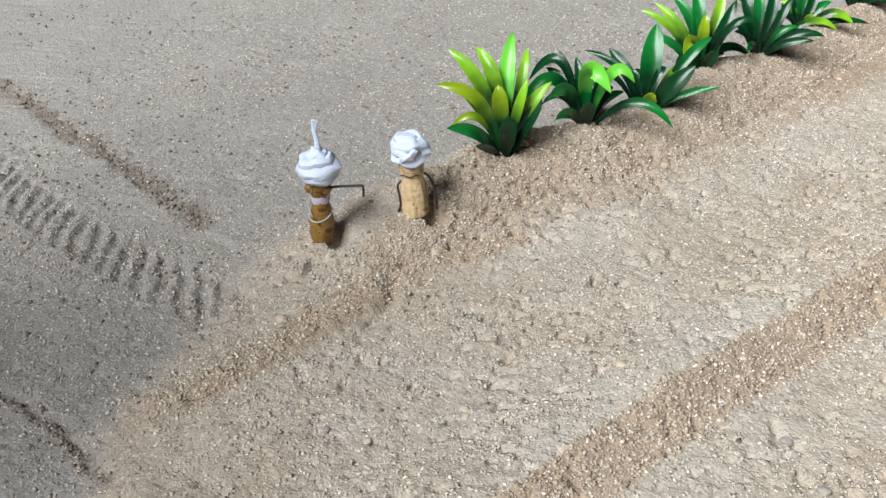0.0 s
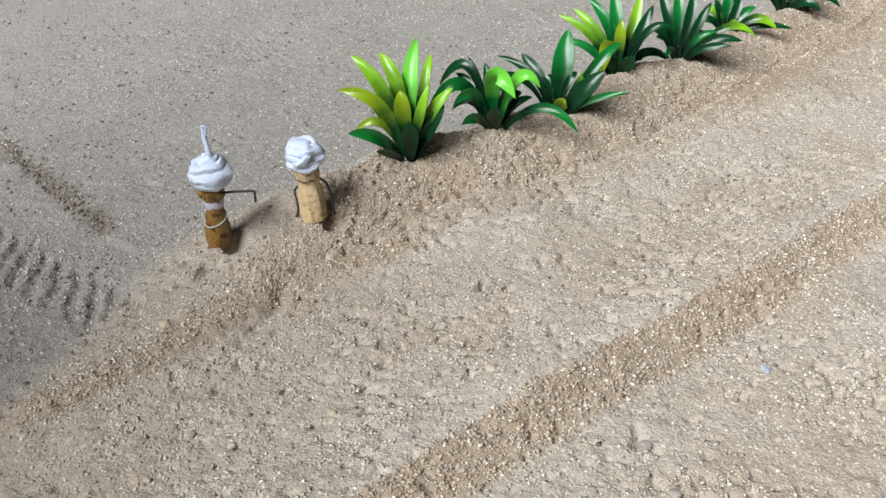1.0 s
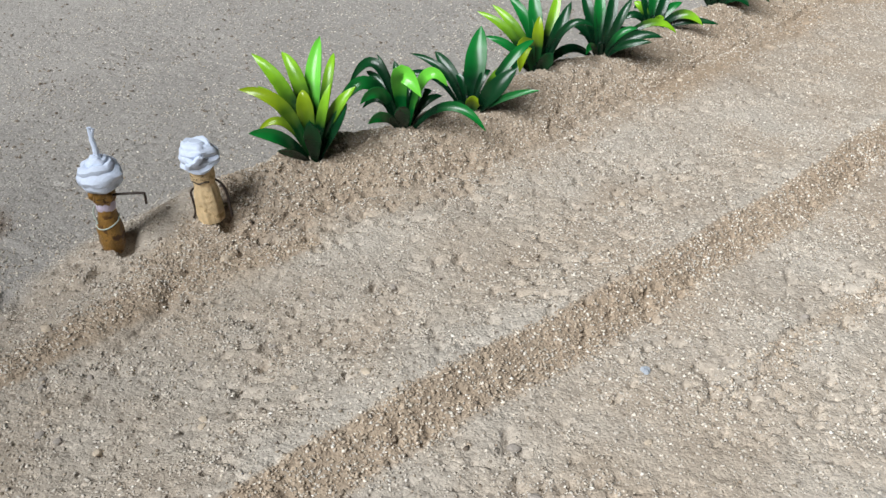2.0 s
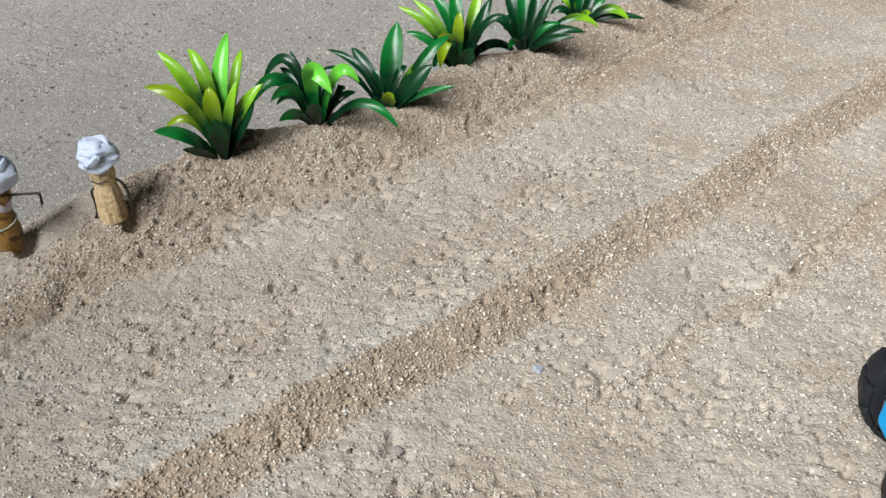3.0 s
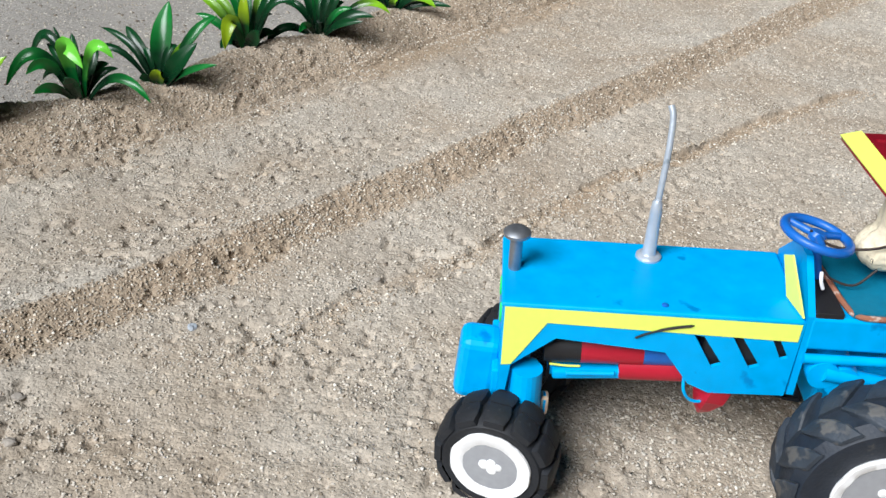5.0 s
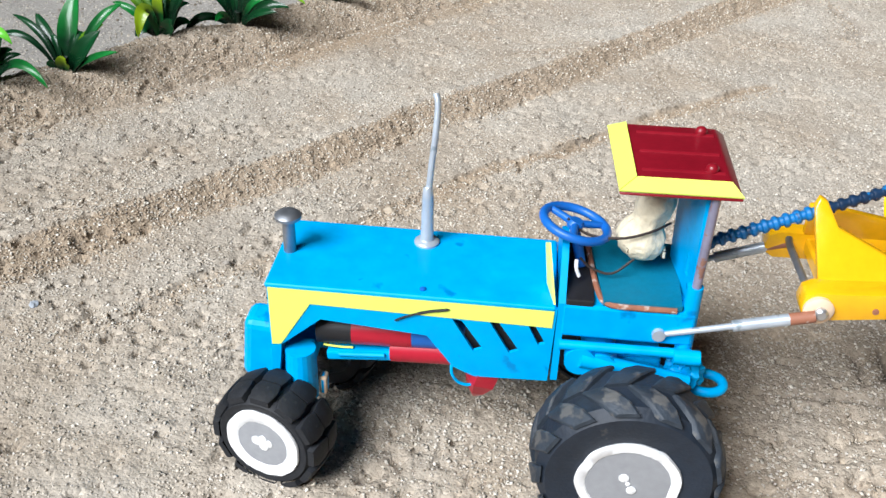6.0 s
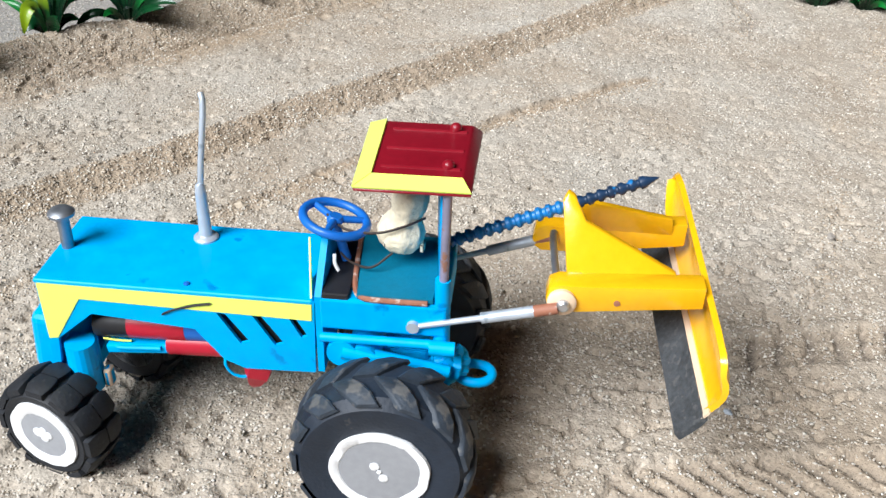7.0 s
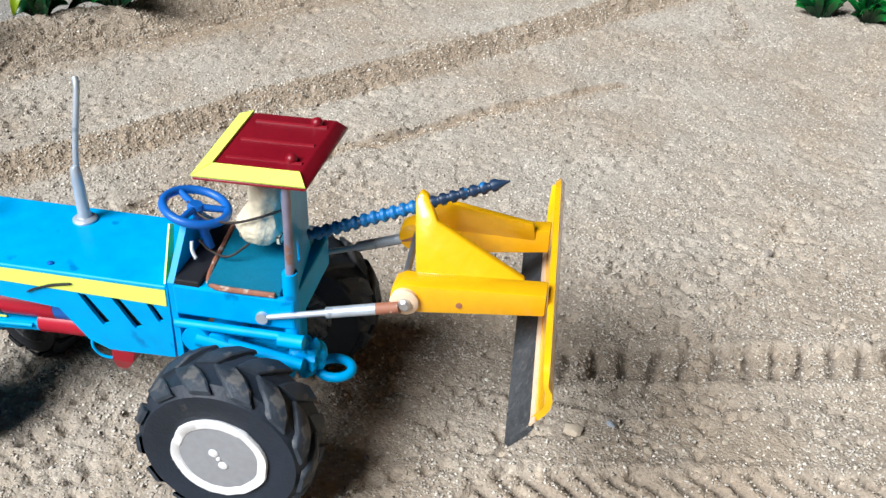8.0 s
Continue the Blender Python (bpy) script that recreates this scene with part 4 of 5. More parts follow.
rod(bm, (23.8, 8.2, 47.0), (42, 8.2, 47.6), 5.2, 5.2, 28)
part("battery", bm, BATTERY_RED, tractor, "red wrapped battery cell", True)
bm = bmesh.new()
rod(bm, (13, 8.2, 46.7), (23.8, 8.2, 47.0), 5.15, 5.15, 28)
part("battery_cap", bm, DARK, tractor, "black battery end", True)
bm = bmesh.new()
rod(bm, (35.5, 7.4, 41.0), (57, 7.4, 41.8), 4.2, 4.2, 24)
part("battery", bm, BATTERY_RED, tractor, "red wrapped battery cell", True)
bm = bmesh.new()
rod(bm, (42, 8.2, 47.6), (58, 8.2, 48.0), 5.1, 5.1, 28)
part("battery_sleeve", bm, DEEP_BLUE, tractor, "blue battery sleeve", True)
bm = bmesh.new()
tube(bm, bend([(15, 5.0, 41.9), (20, 4.8, 41.7), (24, 5.0, 41.7)]), 0.35, 8)
part("wire", bm, YELLOW, tractor, "yellow wire")
bm = bmesh.new()
box(bm, (26.2, 8, 39.6), (20.5, 9, 3.2), 0.7, Matrix.Rotation(radians(-5), 3, "Y"))
box(bm, (30, 15, 37.5), (30, 14, 5), 0.6, mat=1)
rod(bm, (20, 3.2, 40.2), (34, 3.2, 41.2), 0.8, 0.8, 10)
part("under_plate", bm, [BLUE, DARK], tractor, "blue plate under the engine")
bm = bmesh.new()
tube(bm, bend([(54.5, 3.0, 41.5), (54.8, 1.4, 38.0), (57, 1.6, 34.6), (60.4, 2.4, 33.4), (63, 4.0, 34.6)]), 0.5, 8)
part("wire", bm, BLUE, tractor, "pale blue wire")
bm = bmesh.new()
lathe(bm, [(0.5, -6.4), (2.6, -4.0), (4.6, 0), (4.8, 4), (3, 6)], 5, Matrix.Translation((63.6, 5, 34.2)) @ Matrix.Scale(1.15, 4) @ Matrix.Rotation(radians(16), 4, "Y") @ Matrix.Rotation(radians(30), 4, "Z"))
part("motor_cover", bm, BATTERY_RED, tractor, "dark red motor cover under the frame")
# front bolt and exhaust pipe
bm = bmesh.new()
lathe(bm, [(1.9, 0), (1.9, 10.5), (2.1, 11.2), (4.0, 11.8), (4.1, 12.8), (3.0, 13.8), (1.2, 14.2), (0.2, 14.0)], 24, Matrix.Translation((2.8, 18.0, 66.4)))
part("air_cleaner", bm, STEEL, tractor, "grey round-headed bolt standing on the hood", True)
bm = bmesh.new()
lathe(bm, [(3.9, 0), (3.9, 0.9), (3.3, 1.5), (2.4, 1.7), (2.0, 2.2), (1.8, 16), (1.5, 19.4), (0.9, 20.2)], 24, Matrix.Translation((43.4, 28.5, 66.4)))
exhaust = part("exhaust_pipe", bm, ROD_GREY, tractor, "thin aluminium exhaust pipe with a flange", True)
bm = bmesh.new()
tube(bm, bend([(43.4, 28.5, 82), (44.0, 29.8, 92), (44.8, 32.2, 102), (45.0, 35.0, 110), (44.2, 36.6, 113.0)]), 0.98, 12)
part("exhaust_tip", bm, ROD_GREY, exhaust, "slightly bent thin tip", True)
# front bumper and axle
bm = bmesh.new()
box(bm, (-6.2, 16.0, 32.5), (13.0, 12.0, 23.0), 3.0, Matrix.Rotation(radians(5), 3, "Y"), seg=3)
box(bm, (-0.8, W0 / 2, 33), (2.4, W0 - 10, 10), 0.6)
bumper = part("bumper", bm, BLUE, tractor, "blocky blue front bumper")
bm = bmesh.new()
box(bm, (-12.4, 12.6, 27.0), (1.0, 1.2, 3.2), 0.2)
part("bumper_slot", bm, DEEP_BLUE, bumper)
bm = bmesh.new()
box(bm, (5, W0 / 2, 28), (9, 26, 6), 1.0)
rod(bm, (2, -6, 18.5), (2, W0 + 6, 18.5), 2.2, 2.2, 16)
box(bm, (7.4, 5.2, 33.5), (9, 6.5, 16.5), 1.4)
rod(bm, (8.4, 2.2, 24), (8.4, 2.2, 42), 5.0, 4.6, 20)
box(bm, (6, W0 - 5, 30), (10, 6.5, 17), 1.0)
box(bm, (14.6, 4.6, 27.0), (2.6, 4.0, 7), 0.9, mat=1)
part("front_axle", bm, [BLUE, PALE_WORN], tractor, "blue front axle block with worn edges")


# wheels: axis along v, outer face towards -v
def wheel(name, label, m, radius, width, rim, lugs, lug_w, slant, dotted, rubber, wall, deep, ring=0.76):
    w = new(name)
    w.empty_display_size = 0.005
    w.parent, w.matrix_basis = tractor, m
    w["label"] = label
    turn = Matrix.Rotation(radians(90), 4, "X")  # z of the lathe to -v
    h = width / 2
    bm = bmesh.new()
    base = radius * deep
    lathe(bm, [(rim * 0.96, -h * 0.9), (rim * 1.12, -h * 0.98), (base * 0.90, -h), (base, -h * 0.72), (base * 1.01, 0), (base, h * 0.72), (base * 0.90, h), (rim * 1.12, h * 0.98), (rim * 0.96, h * 0.86)], 56, turn)
    part("tyre", bm, wall, w, "black rubber tyre with thick bars", True)
    for side in (-1, 1):
        bm = bmesh.new()
        vv = []
        for j in range(4):
            f = j / 3
            z = side * (h - f * h * 0.97)
            a = slant * f
            top = radius * ((0.925, 0.985, 1.005, 0.985)[j] if slant else (0.95, 1.0, 1.01, 1.01)[j])
            half = 0.5 * lug_w * (0.8, 1.0, 1.0, 0.85)[j]
            row = [(base * 0.95, a - half * 1.12), (top * 0.985, a - half), (top, a - half * 0.8), (top, a + half * 0.8), (top * 0.985, a + half), (base * 0.95, a + half * 1.12)]
            vv.append([bm.verts.new(turn @ Vector((r * math.cos(b), r * math.sin(b), z))) for r, b in row])
        for p, q in zip(vv, vv[1:]):
            for i in range(5):
                bm.faces.new((p[i], p[i + 1], q[i + 1], q[i]))
        bm.faces.new(vv[0])
        bm.faces.new(vv[-1][::-1])
        first = part("tread_bar", bm, rubber, w, "", True)
        for k in range(lugs):
            a0 = 360 * (k + (0.5 if side > 0 and slant else 0)) / lugs
            bar = first if k == 0 else new("tread_bar", first.data)
            bar.parent = w
            bar.matrix_basis = Matrix.Rotation(radians(a0), 4, "Y")
    bm = bmesh.new()

    def ragged(t, z):
        return 0.035 * noise.noise((3 * math.cos(t), 3 * math.sin(t), radius)) + 0.02 * noise.noise((9 * math.cos(t), 9 * math.sin(t), 1))

    lathe(bm, [(rim * 0.4, h * 0.4), (rim * 0.92, h * 0.5), (rim * 1.06, h * 0.99), (rim * 1.04, h * 1.07), (rim * (ring + 0.04), h * 1.05), (rim * ring, h * 1.0)], 60, turn, ragged)
    part("rim", bm, WHITE_PAINT, w, "roughly painted white rim ring", True)
    bm = bmesh.new()
    lathe(bm, [(rim * 0.4, h * 0.5), (rim * (ring + 0.03), h * 0.9), (rim * (ring + 0.03), h * 1.02), (rim * 0.3, h * 1.04)], 40, turn)
    part("hub_disc", bm, GREY_DISC, w, "flat grey hub disc", True)
    bm = bmesh.new()
    for dx, dz, r in dotted:
        lathe(bm, [(r, 0), (r, 0.35), (r * 0.5, 0.6)], 14, Matrix.Translation((dx, -h * 1.03, dz)) @ turn)
    part("paint_dab", bm, WHITE_PAINT, w, "white paint dabs", True)
    bm = bmesh.new()
    lathe(bm, [(rim * 0.5, -h * 0.9), (rim * 1.0, -h * 0.9), (rim * 1.0, -h * 0.5), (rim * 0.5, -h * 0.4)], 28, turn)
    part("inner_disc", bm, GREY_DISC, w, "", True)
    return w


def steer(u, v, w, yaw, flip=False):
    return Matrix.Translation((u * MM, v * MM, w * MM)) @ Matrix.Rotation(radians(yaw + (180 if flip else 0)), 4, "Z")


SMALL = [(-1.8, 1.0, 1.7), (0.6, -0.6, 1.5), (2.4, 1.0, 1.3), (0.4, 2.2, 1.4)]
BIG = [(-1.3, 2.2, 1.45), (0.0, 0.1, 0.7), (1.2, -2.2, 1.4)]
wheel("wheel", "small black front wheel with white painted rim", steer(1.2, -6.8, 16.6, -16), 18.6, 15.0, 11.8, 12, 0.43, 0.0, SMALL, RUBBER, RUBBER, 0.89, 0.70)
wheel("wheel", "small black front wheel with white painted rim", steer(9.0, W0 + 5.0, 16.6, -16, True), 18.6, 15.0, 11.8, 12, 0.43, 0.0, SMALL, RUBBER, RUBBER, 0.89, 0.70)
wheel("wheel", "large dusty black rear wheel with white painted rim", steer(107.0, -17.2, 28.6, 0), 27.6, 20.6, 13.8, 13, 0.30, 0.34, BIG, DUSTY_RUBBER, TYRE_WALL, 0.93, 0.83)
wheel("wheel", "large dusty black rear wheel with white painted rim", steer(107.0, W0 + 16.5, 27.6, 0, True), 27.6, 20.6, 13.8, 13, 0.30, 0.34, BIG, DUSTY_RUBBER, TYRE_WALL, 0.93, 0.83)
bm = bmesh.new()
rod(bm, (107, -12, 28), (107, W0 + 12, 28), 3.2, 3.2, 16)
box(bm, (106, W0 / 2, 36), (22, 20, 18), 1.2)
rod(bm, (98, -2, 47), (98, W0 + 2, 47), 5.2, 5.2, 24)
part("rear_axle", bm, BLUE, tractor, "blue rear axle housing")

# platform behind the hood
bm = bmesh.new()
box(bm, (104, W0 / 2, 62.3), (37.5, W0, 11.0), 0.9)
part("platform", bm, BLUE, tractor, "blue operator platform")
bm = bmesh.new()
rod(bm, (85.5, -0.6, 54.2), (123, -0.6, 54.6), 1.5, 1.5, 12)
rod(bm, (92, -1.0, 50.0), (124, 0.2, 44.0), 2.6, 2.0, 14)
rod(bm, (118, -1.4, 54), (125.5, -1.4, 54), 2.3, 2.3, 14)
rod(bm, (92, -2.2, 49.5), (92, 2, 49.5), 4.6, 4.6, 20)
part("side_rod", bm, BLUE, tractor, "blue painted linkage rods", True)
bm = bmesh.new()
plate(bm, [(0.2, 68.0), (13.2, 80), (22.8, 80), (W0 - 0.2, 68.0), (W0 - 0.2, 40), (0.2, 40)], 2.0, lambda a, b, d: (84.1 + d, a, b))
part("dash_panel", bm, BLUE, tractor, "blue dashboard panel behind the hood")
bm = bmesh.new()
plate(bm, [(0.4, 67.2), (11.0, 67.2), (17.5, 77.2), (13.2, 79.9)], 0.5, lambda a, b, d: (83.4 - d - 0.20 * a, a, b))
part("stripe", bm, YELLOW, tractor, "lemon yellow tape on the dashboard")
# solid black block stands in for the shade in the open foot well
bm = bmesh.new()
box(bm, (90.1, W0 / 2 - 0.7, 66.4), (7.8, W0 - 2.2, 6.0), 0.4)
part("foot_well_shade", bm, DARK, tractor, "black block filling the shaded foot well gap")
bm = bmesh.new()
plate(bm, [(96.5, 0.6), (118.5, 0.8), (119.5, 34), (93.5, 34)], 1.6, lambda a, b, d: (a, b, 68.2 + d))
seat = part("seat_plate", bm, TEAL, tractor, "teal covered seat plate")
bm = bmesh.new()
tube(bm, bend([(92.6, 33, 69.6), (93.6, 20, 69.4), (95.2, 6, 69.2), (97.6, 1.0, 68.8), (104, 0.2, 68.6), (117, 0.4, 68.6)]), 0.85, 8)
part("seat_edge", bm, RUST, seat, "worn orange brown edge", True)
# steering wheel
SW = Matrix.Translation((87.4, 18.0, 84.0)) @ Matrix.Rotation(radians(13), 4, "Y") @ Matrix.Rotation(radians(-3), 4, "X")
bm = bmesh.new()
tube(bm, [SW @ Vector((9.6 * math.cos(a), 9.6 * math.sin(a), 0)) for a in [2 * math.pi * k / 40 for k in range(40)]], 1.35, 10, True)
sw = part("steering_wheel", bm, DEEP_BLUE, tractor, "blue plastic steering wheel", True)
bm = bmesh.new()
for a in (0.4, 2.5, 4.6):
    rod(bm, SW @ Vector((0, 0, 0)), SW @ Vector((9.4 * math.cos(a), 9.4 * math.sin(a), 0)), 1.2, 1.0, 10)
lathe(bm, [(2.2, -1.4), (2.6, 0), (2.0, 1.2)], 16, SW)
part("spoke", bm, DEEP_BLUE, sw, "", True)
bm = bmesh.new()
rod(bm, SW @ Vector((0, 0, -1)), (90.5, 18.0, 70), 1.5, 1.5, 12)
part("steering_column", bm, DEEP_BLUE, tractor, "", True)
bm = bmesh.new()
tube(bm, bend([(88.4, 10.5, 76.5), (88.6, 9.6, 74), (89.6, 9.4, 71.5)]), 0.55, 8)
part("lever", bm, WHITE_PAINT, tractor, "small white lever", True)
# back rest, posts and roof
bm = bmesh.new()
plate(bm, [(3.4, 67), (27, 67), (28, 104), (3.4, 104)], 2.2, lambda a, b, d: (120.4 + d - 0.02 * (b - 67) - 0.13 * (a - 3.4), a, b), [[(8.5, 75), (11, 75), (11, 82), (8.5, 82)]])
part("back_rest", bm, BLUE, tractor, "blue back panel under the roof")
bm = bmesh.new()
rod(bm, (121.4, 2.2, 74), (121.8, 2.2, 105.5), 1.3, 1.3, 14)
post = part("roof_post", bm, PIPE, tractor, "worn brownish metal roof post", True)
bm = bmesh.new()
rod(bm, (121.2, 2.6, 53), (121.2, 2.6, 76), 2.5, 2.3, 16)
part("post_socket", bm, BLUE, post, "blue socket", True)
LOW = [(96.4, -0.6, 105.6), (128.2, -0.2, 105.9), (128.8, 40.6, 104.6), (95.0, 40.2, 104.6)]
TOP = [(101.0, 4.1, 107.6), (125.4, 4.3, 107.9), (125.8, 39.2, 107.0), (100.2, 39.0, 106.8)]
bm = bmesh.new()
under = [bm.verts.new((u, v, w - 1.0)) for u, v, w in LOW]
low, top = [bm.verts.new(p) for p in LOW], [bm.verts.new(p) for p in TOP]
for p, q in ((under, low), (low, top)):
    for i in range(4):
        bm.faces.new((p[i], p[(i + 1) % 4], q[(i + 1) % 4], q[i]))
bm.faces.new(top)
bm.faces.new(under[::-1])
bmesh.ops.bevel(bm, geom=bm.edges[:], offset=0.6, segments=2, profile=0.5, affect="EDGES", clamp_overlap=True)
roof = part("roof", bm, RED, tractor, "dark red hipped roof with fine ridges", True)
for v in (9.5, 21.0, 33.5):
    bm = bmesh.new()
    rod(bm, (102.6, v, 107.35 - 0.022 * v), (124.4, v, 107.65 - 0.022 * v), 0.8, 0.8, 8)
    part("roof_ridge", bm, RED, roof, "", True)
for i, j in ((0, 1), (3, 0)):
    bm = bmesh.new()
    quad = [Vector(LOW[i]), Vector(LOW[j]), Vector(TOP[j]), Vector(TOP[i])]
    out = (quad[1] - quad[0]).cross(quad[3] - quad[0]).normalized()
    out = out if out.z > 0 else -out
    face = bm.faces.new([bm.verts.new(p + 0.15 * out) for p in quad])
    grown = bmesh.ops.extrude_face_region(bm, geom=[face])["geom"]
    bmesh.ops.translate(bm, vec=0.55 * out, verts=[g for g in grown if isinstance(g, bmesh.types.BMVert)])
    part("roof_trim", bm, YELLOW, roof, "lemon yellow roof edge")
for v in (10.6, 34.6):
    bm = bmesh.new()
    bmesh.ops.create_icosphere(bm, subdivisions=3, radius=1.8, matrix=Matrix.Translation((121.0, v, 108.5 - 0.02 * v)))
    part("roof_knob", bm, RED, roof, "round dark red knob", True)
bm = bmesh.new()
box(bm, (117.5, 19, 102.8), (9, 22, 4.6), 0.7)
part("roof_brace", bm, DARK, tractor, "dark brace under the roof")
# tow hook
bm = bmesh.new()
tube(bm, [(131.4 + 5.4 * math.cos(a), 9.5 + 4.6 * math.sin(a), 36.5) for a in [2 * math.pi * k / 28 for k in range(28)]], 1.55, 10, True)
rod(bm, (116, 9.5, 40), (127, 9.5, 37), 1.8, 1.8, 12)
hook = part("tow_hook", bm, BLUE, tractor, "blue painted ring hook", True)
bm = bmesh.new()
bmesh.ops.create_icosphere(bm, subdivisions=4, radius=1)
for v in bm.verts:
    v.co *= 1 + 0.35 * noise.noise(v.co * 2.2) + 0.15 * noise.noise(v.co * 6)
    v.co = Vector((123.6 + 5.6 * v.co.x, 6.5 + 4.6 * v.co.y, 42.2 + 6.6 * v.co.z))
part("glue_lump", bm, BLUE, hook, "lump of blue painted glue", True)

# rear blade with its lift rods
bm = bmesh.new()
axis = Vector((181.7 - 124, 25.2 - 20.8, 102.1 - 78.4)).normalized()
start = Vector((121.5, 20.6, 77.4))
q = axis.to_track_quat("Z", "Y").to_matrix().to_4x4()
prof = [(1.0, 0), (2.0, 0.2)]
z = 1.0
while z < 57:
    r = 2.1 - 0.25 * (z > 36)
    prof += [(r * 0.66, z), (r * 0.66, z + 0.8), (r, z + 1.3), (r, z + 2.3)]
    z += 3.1
prof += [(1.2, 60.5), (0.15, 63.5)]
lathe(bm, prof, 18, Matrix.Translation(start) @ q)
for f in bm.faces:
    f.material_index = 0 if (f.calc_center_median() - start).dot(axis) < 37 else 1
part("screw_rod", bm, [SCREW_BLUE, DARK_SCREW], tractor, "long threaded screw, painted blue at its root", True)
for a, b, lab in (((113.0, -0.6, 60.6), (154.0, -0.4, 71.3), "near"), ((119, 36.0, 60.0), (152.5, 35.0, 73.0), "far")):
    a, b = Vector(a), Vector(b)
    bm = bmesh.new()
    m1 = a.lerp(b, 0.40 if lab == "far" else 0.48)
    rod(bm, a, m1, 0.8, 1.0, 12)
    rod(bm, m1, a.lerp(b, 0.84), 1.65, 1.7, 18)
    rod(bm, a - Vector((0, 0.8, 0)), a + Vector((0, 1.4, 0)), 1.9, 1.9, 12)
    lift = part("lift_rod", bm, ROD_GREY, tractor, "pale aluminium lift rod", True)
    bm = bmesh.new()
    rod(bm, a.lerp(b, 0.84), b, 1.75, 1.75, 12)
    part("rod_end", bm, RUST, lift, "rusty brown rod end", True)



def beam(v0, v1, thick_top, thick_bot, end_u, ear=0.0):
    bm = bmesh.new()
    plate(bm, [(150.5 - ear, 72.5), (151.2 - ear, 75.9), (154.0 - ear, 77.4), (160, 77.4), (end_u, thick_top), (end_u, thick_bot), (160, 68.4), (153.5 - ear, 68.2), (151 - ear, 70.0)], v1 - v0, lambda a, b, d: (a, v0 + d, b))
    bmesh.ops.bevel(bm, geom=[e for e in bm.edges if e.calc_face_angle(0) > 0.6], offset=0.5, segments=2, profile=0.5, affect="EDGES", clamp_overlap=True)
    return bm


part("side_arm", beam(2.2, 9.6, 79.8, 72.8, 194.5), AMBER, tractor, "amber yellow side arm", True)
bm = beam(33.5, 39.5, 81.2, 73.4, 192.5, 4.5)
part("side_arm", bm, AMBER, tractor, "amber yellow side arm", True)
bm = bmesh.new()
lathe(bm, [(1.2, -1.2), (4.0, -1.2), (4.2, 0.4), (3.4, 1.0), (1.6, 1.0)], 24, Matrix.Translation((155.0, 1.2, 72.2)) @ Matrix.Rotation(radians(90), 4, "X"))
washer = part("washer", bm, PALE_WORN, tractor, "pale worn washer", True)
bm = bmesh.new()
lathe(bm, [(1.9, 0), (1.9, 1.2), (1.2, 1.8)], 16, Matrix.Translation((155.4, 0.4, 72.2)) @ Matrix.Rotation(radians(90), 4, "X"))
part("rivet", bm, ALU, washer, "shiny rivet head", True)
bm = bmesh.new()
rod(bm, (170.5, 2.6, 72.8), (170.5, 1.8, 72.8), 0.9, 0.9, 10)
part("drill_mark", bm, RUST, tractor, "", True)
bm = bmesh.new()
box(bm, (160.5, 21.5, 73.5), (6.0, 25.0, 5.0), 0.9)
part("cross_bar", bm, AMBER, tractor, "amber yellow cross bar")
for name, lean, v0, shape in (("gusset", 0.60, 10.4, [(156.2, 75), (153.6, 93.4), (155.0, 95.8), (157.2, 94.8), (160.8, 88.6), (187.5, 77.4), (187.5, 75)]),
                              ("gusset", -0.25, 34.0, [(156.5, 77), (155.4, 88.6), (159.5, 89.4), (165, 88.0), (187.5, 83.6), (188.5, 77)])):
    bm = bmesh.new()
    plate(bm, shape, 2.4, lambda a, b, d: (a, v0 + lean * (b - 75) + d, b))
    bmesh.ops.bevel(bm, geom=[e for e in bm.edges if e.calc_face_angle(0) > 0.6], offset=0.5, segments=2, profile=0.5, affect="EDGES", clamp_overlap=True)
    part(name, bm, AMBER, tractor, "amber yellow leaning gusset plate", True)
bm = bmesh.new()
tube(bm, bend([(152.5, 33.2, 75.5), (152.3, 30, 75.0), (152.8, 20, 74.4), (153.4, 10, 73.8)]), 1.1, 10)
part("hinge_pin", bm, STEEL, tractor, "grey steel hinge pin", True)


# mouldboard: curved sheet across, with a rubber edge below
def board(rows, thick, v_list):
    bm = bmesh.new()
    grid = []
    for v, top_cut, low_cut in v_list:
        col = []
        for u, w in rows:
            f = (w - rows[0][1]) / (rows[-1][1] - rows[0][1])
            ww = w + low_cut * (1 - f) - top_cut * f
            col.append(bm.verts.new((u - 0.06 * (v + 21), v, ww + 0.115 * (v + 21))))
        grid.append(col)
    for a, b in zip(grid, grid[1:]):
        for i in range(len(rows) - 1):
            bm.faces.new((a[i], a[i + 1], b[i + 1], b[i]))
    bmesh.ops.recalc_face_normals(bm, faces=bm.faces)
    bmesh.ops.solidify(bm, geom=bm.faces[:], thickness=thick)
    return bm


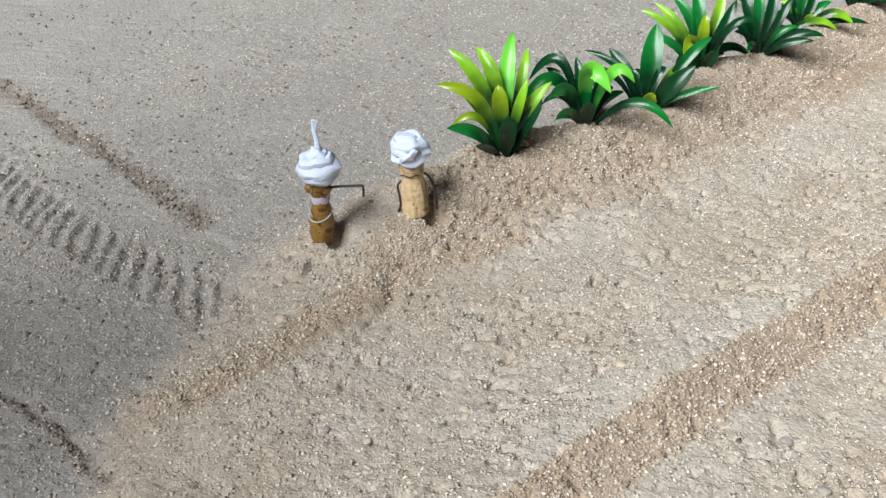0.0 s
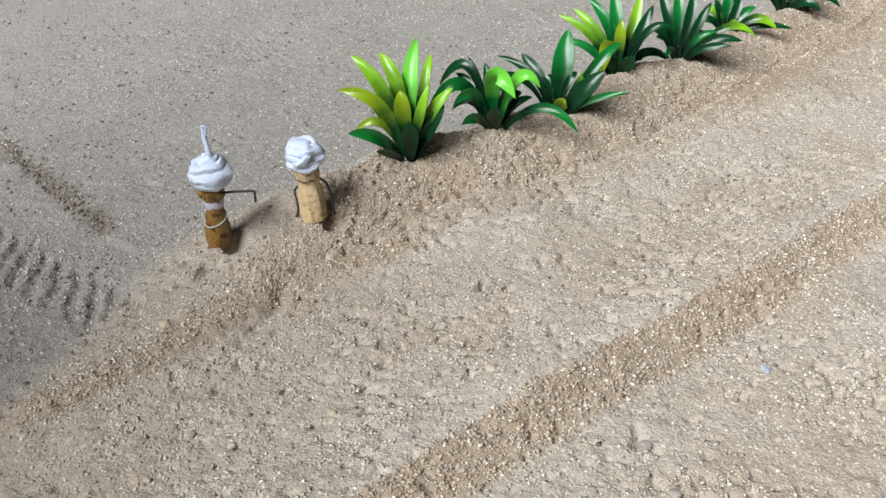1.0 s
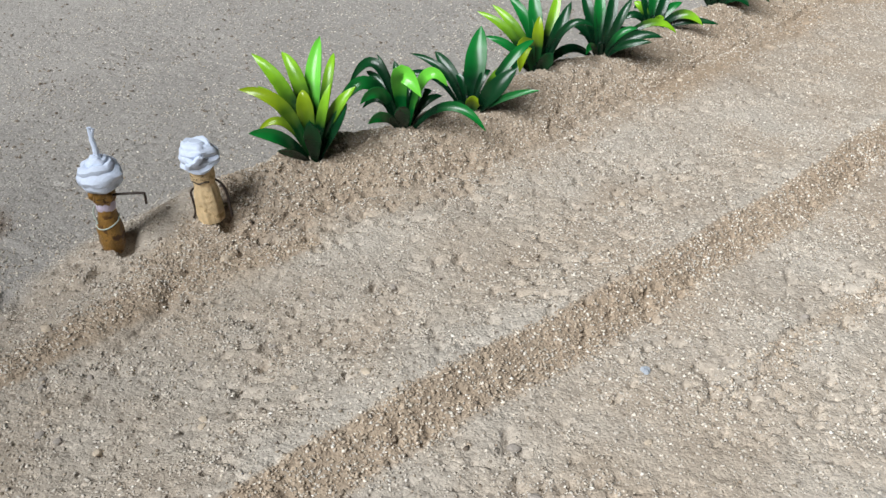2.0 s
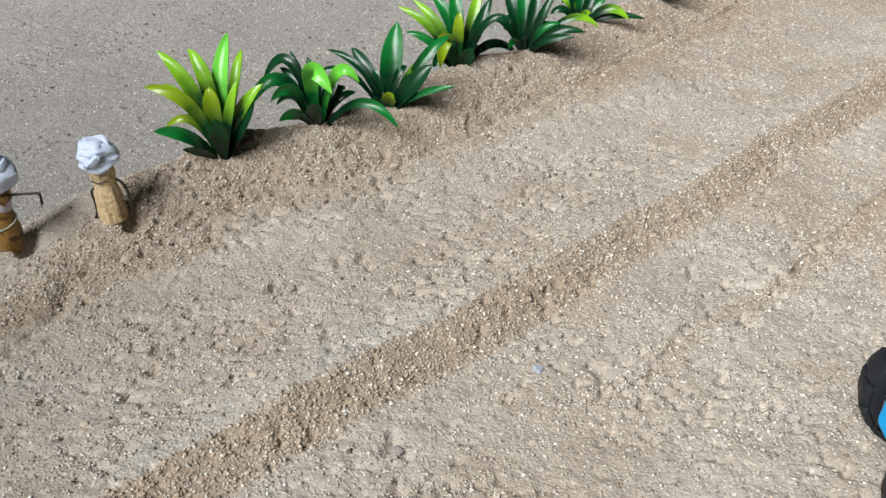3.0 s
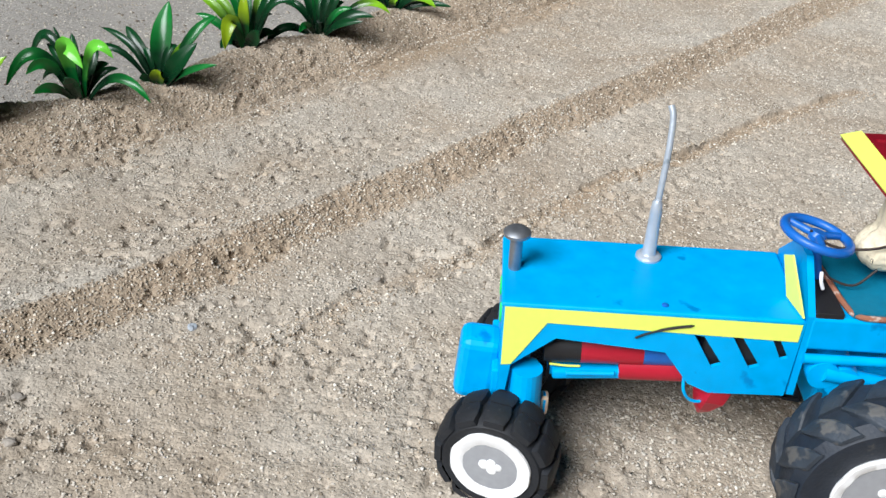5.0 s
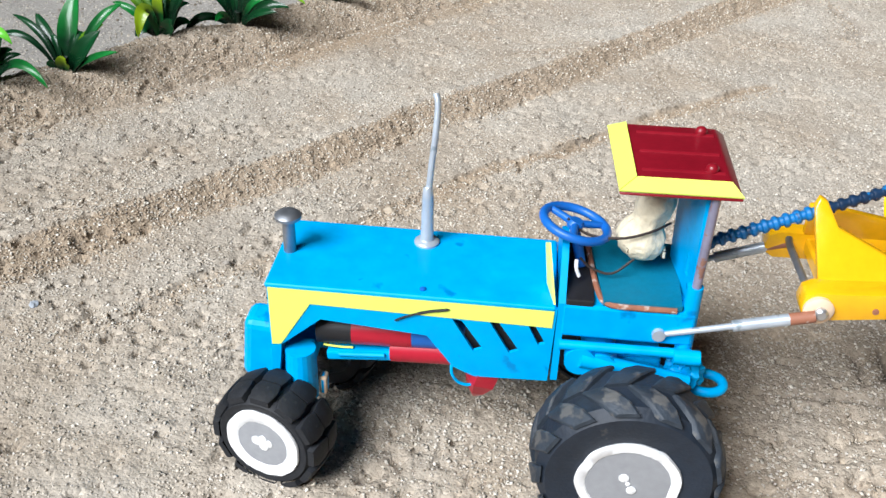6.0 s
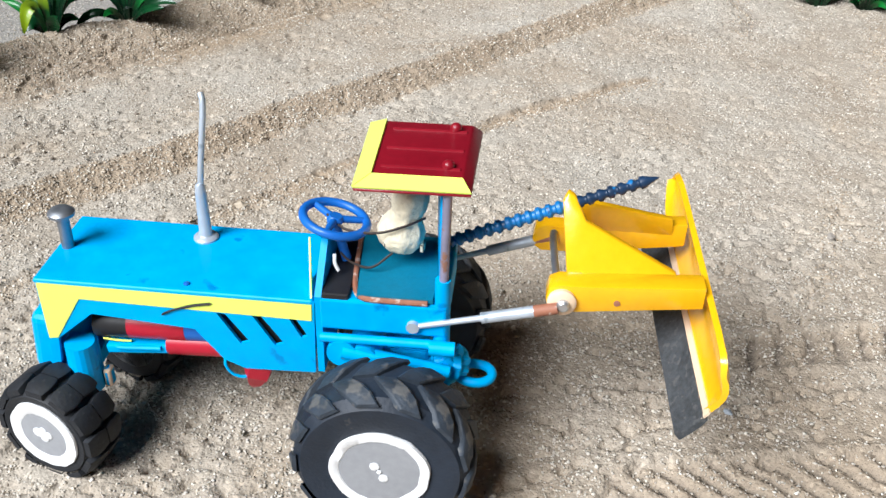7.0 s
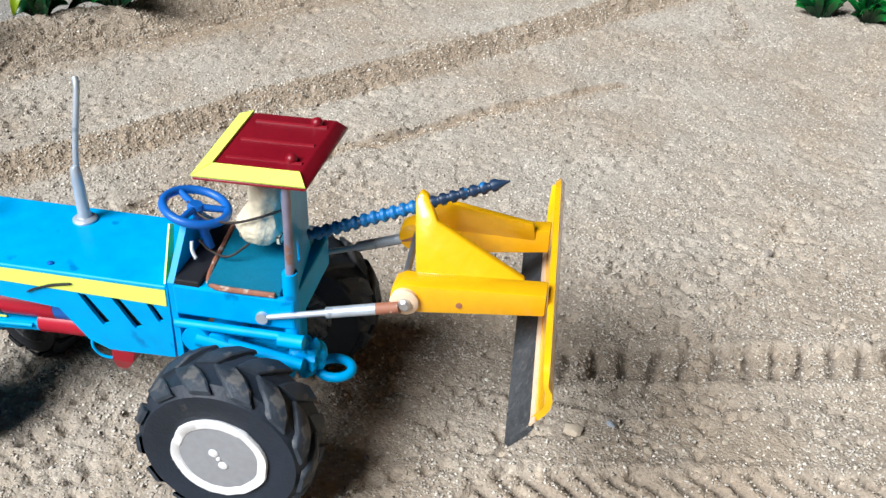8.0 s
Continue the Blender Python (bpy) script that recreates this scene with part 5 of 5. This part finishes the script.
V = [(-22.0, 5.0, 2.0), (-20.8, 2.0, 0.5), (-18.5, 0.6, 0.0), (-10, 0, 0), (5, 0, 0), (20, 0, 0), (40, 0, 0), (52, 0, 0), (58, 0.4, 2.0), (64, 1.6, 5.0), (68, 3.4, 8.0), (70.5, 6.5, 10.5)]
blade = part("blade", board([(196.2, 54.6), (198.0, 58), (199.4, 62), (199.8, 66), (199.4, 70), (198.2, 74)], 1.8, V), AMBER, tractor, "amber yellow curved blade", True)
V2 = [(-23.2, 0, 1.0), (-21, 0, 0), (-8, 0, 0), (10, 0, 0), (30, 0, 0), (50, 0, 0), (62, 0, 0)]
part("cutting_edge", board([(189.4, 46.0), (191.5, 48.6), (194.2, 52.2), (195.6, 55.2)], 1.6, V2), EDGE_RUBBER, blade, "grey black rubber cutting edge", True)
part("worn_edge", board([(194.2, 54.0), (195.9, 57.6)], 0.5, V2), PALE_WORN, blade, "pale worn lower lip", True)

# driver: a peanut shell on the seat
bm = bmesh.new()
lathe(bm, [(1.0, -11.4), (4.0, -10.7), (6.2, -8.8), (7.1, -6.2), (7.0, -3.8), (6.0, -1.4), (4.9, 0.4), (4.6, 2.2), (5.2, 4.6), (5.5, 8), (4.5, 12), (2.0, 14.6), (0.6, 15.2)], 40, Matrix.Rotation(radians(12), 4, "Y"), lambda t, z: 0.12 * noise.noise((2.4 * math.cos(t) + 21, 2.4 * math.sin(t), 0.3 * z)) + 0.035 * math.cos(9 * t + 0.1 * z) + 0.07 * noise.noise((7 * math.cos(t), 7 * math.sin(t), 0.8 * z)), 0)
tube(bm, bend([(6.2, -2.0, 1.5), (0, -6.6, 0.6), (-8, -7.4, -1.6), (-17, -5.0, -2.5), (-23, -2, 0.5)]), 0.40, 8, False, 1)
tube(bm, bend([(-3.0, -6.0, -9.0), (-9, -8.4, -13.0), (-15, -7.6, -12.2), (-18.5, -6.8, -9.5)]), 0.36, 8, False, 1)
box(bm, (-4.6, -5.4, -6.0), (2.6, 0.8, 1.6), 0.2, Matrix.Rotation(0.8, 3, "Z"), 2)
box(bm, (5.4, -2.6, -8.0), (1.4, 3.4, 2.6), 0.3, None, 2)
doll = part("driver_doll", bm, [PEANUT, WIRE, INK], None, "", True, TRACTOR @ Matrix.Translation((108.0 * MM, 20.0 * MM, 85.0 * MM)))
tagged(doll, "peanut shell doll with wire arms on the seat", "doll")
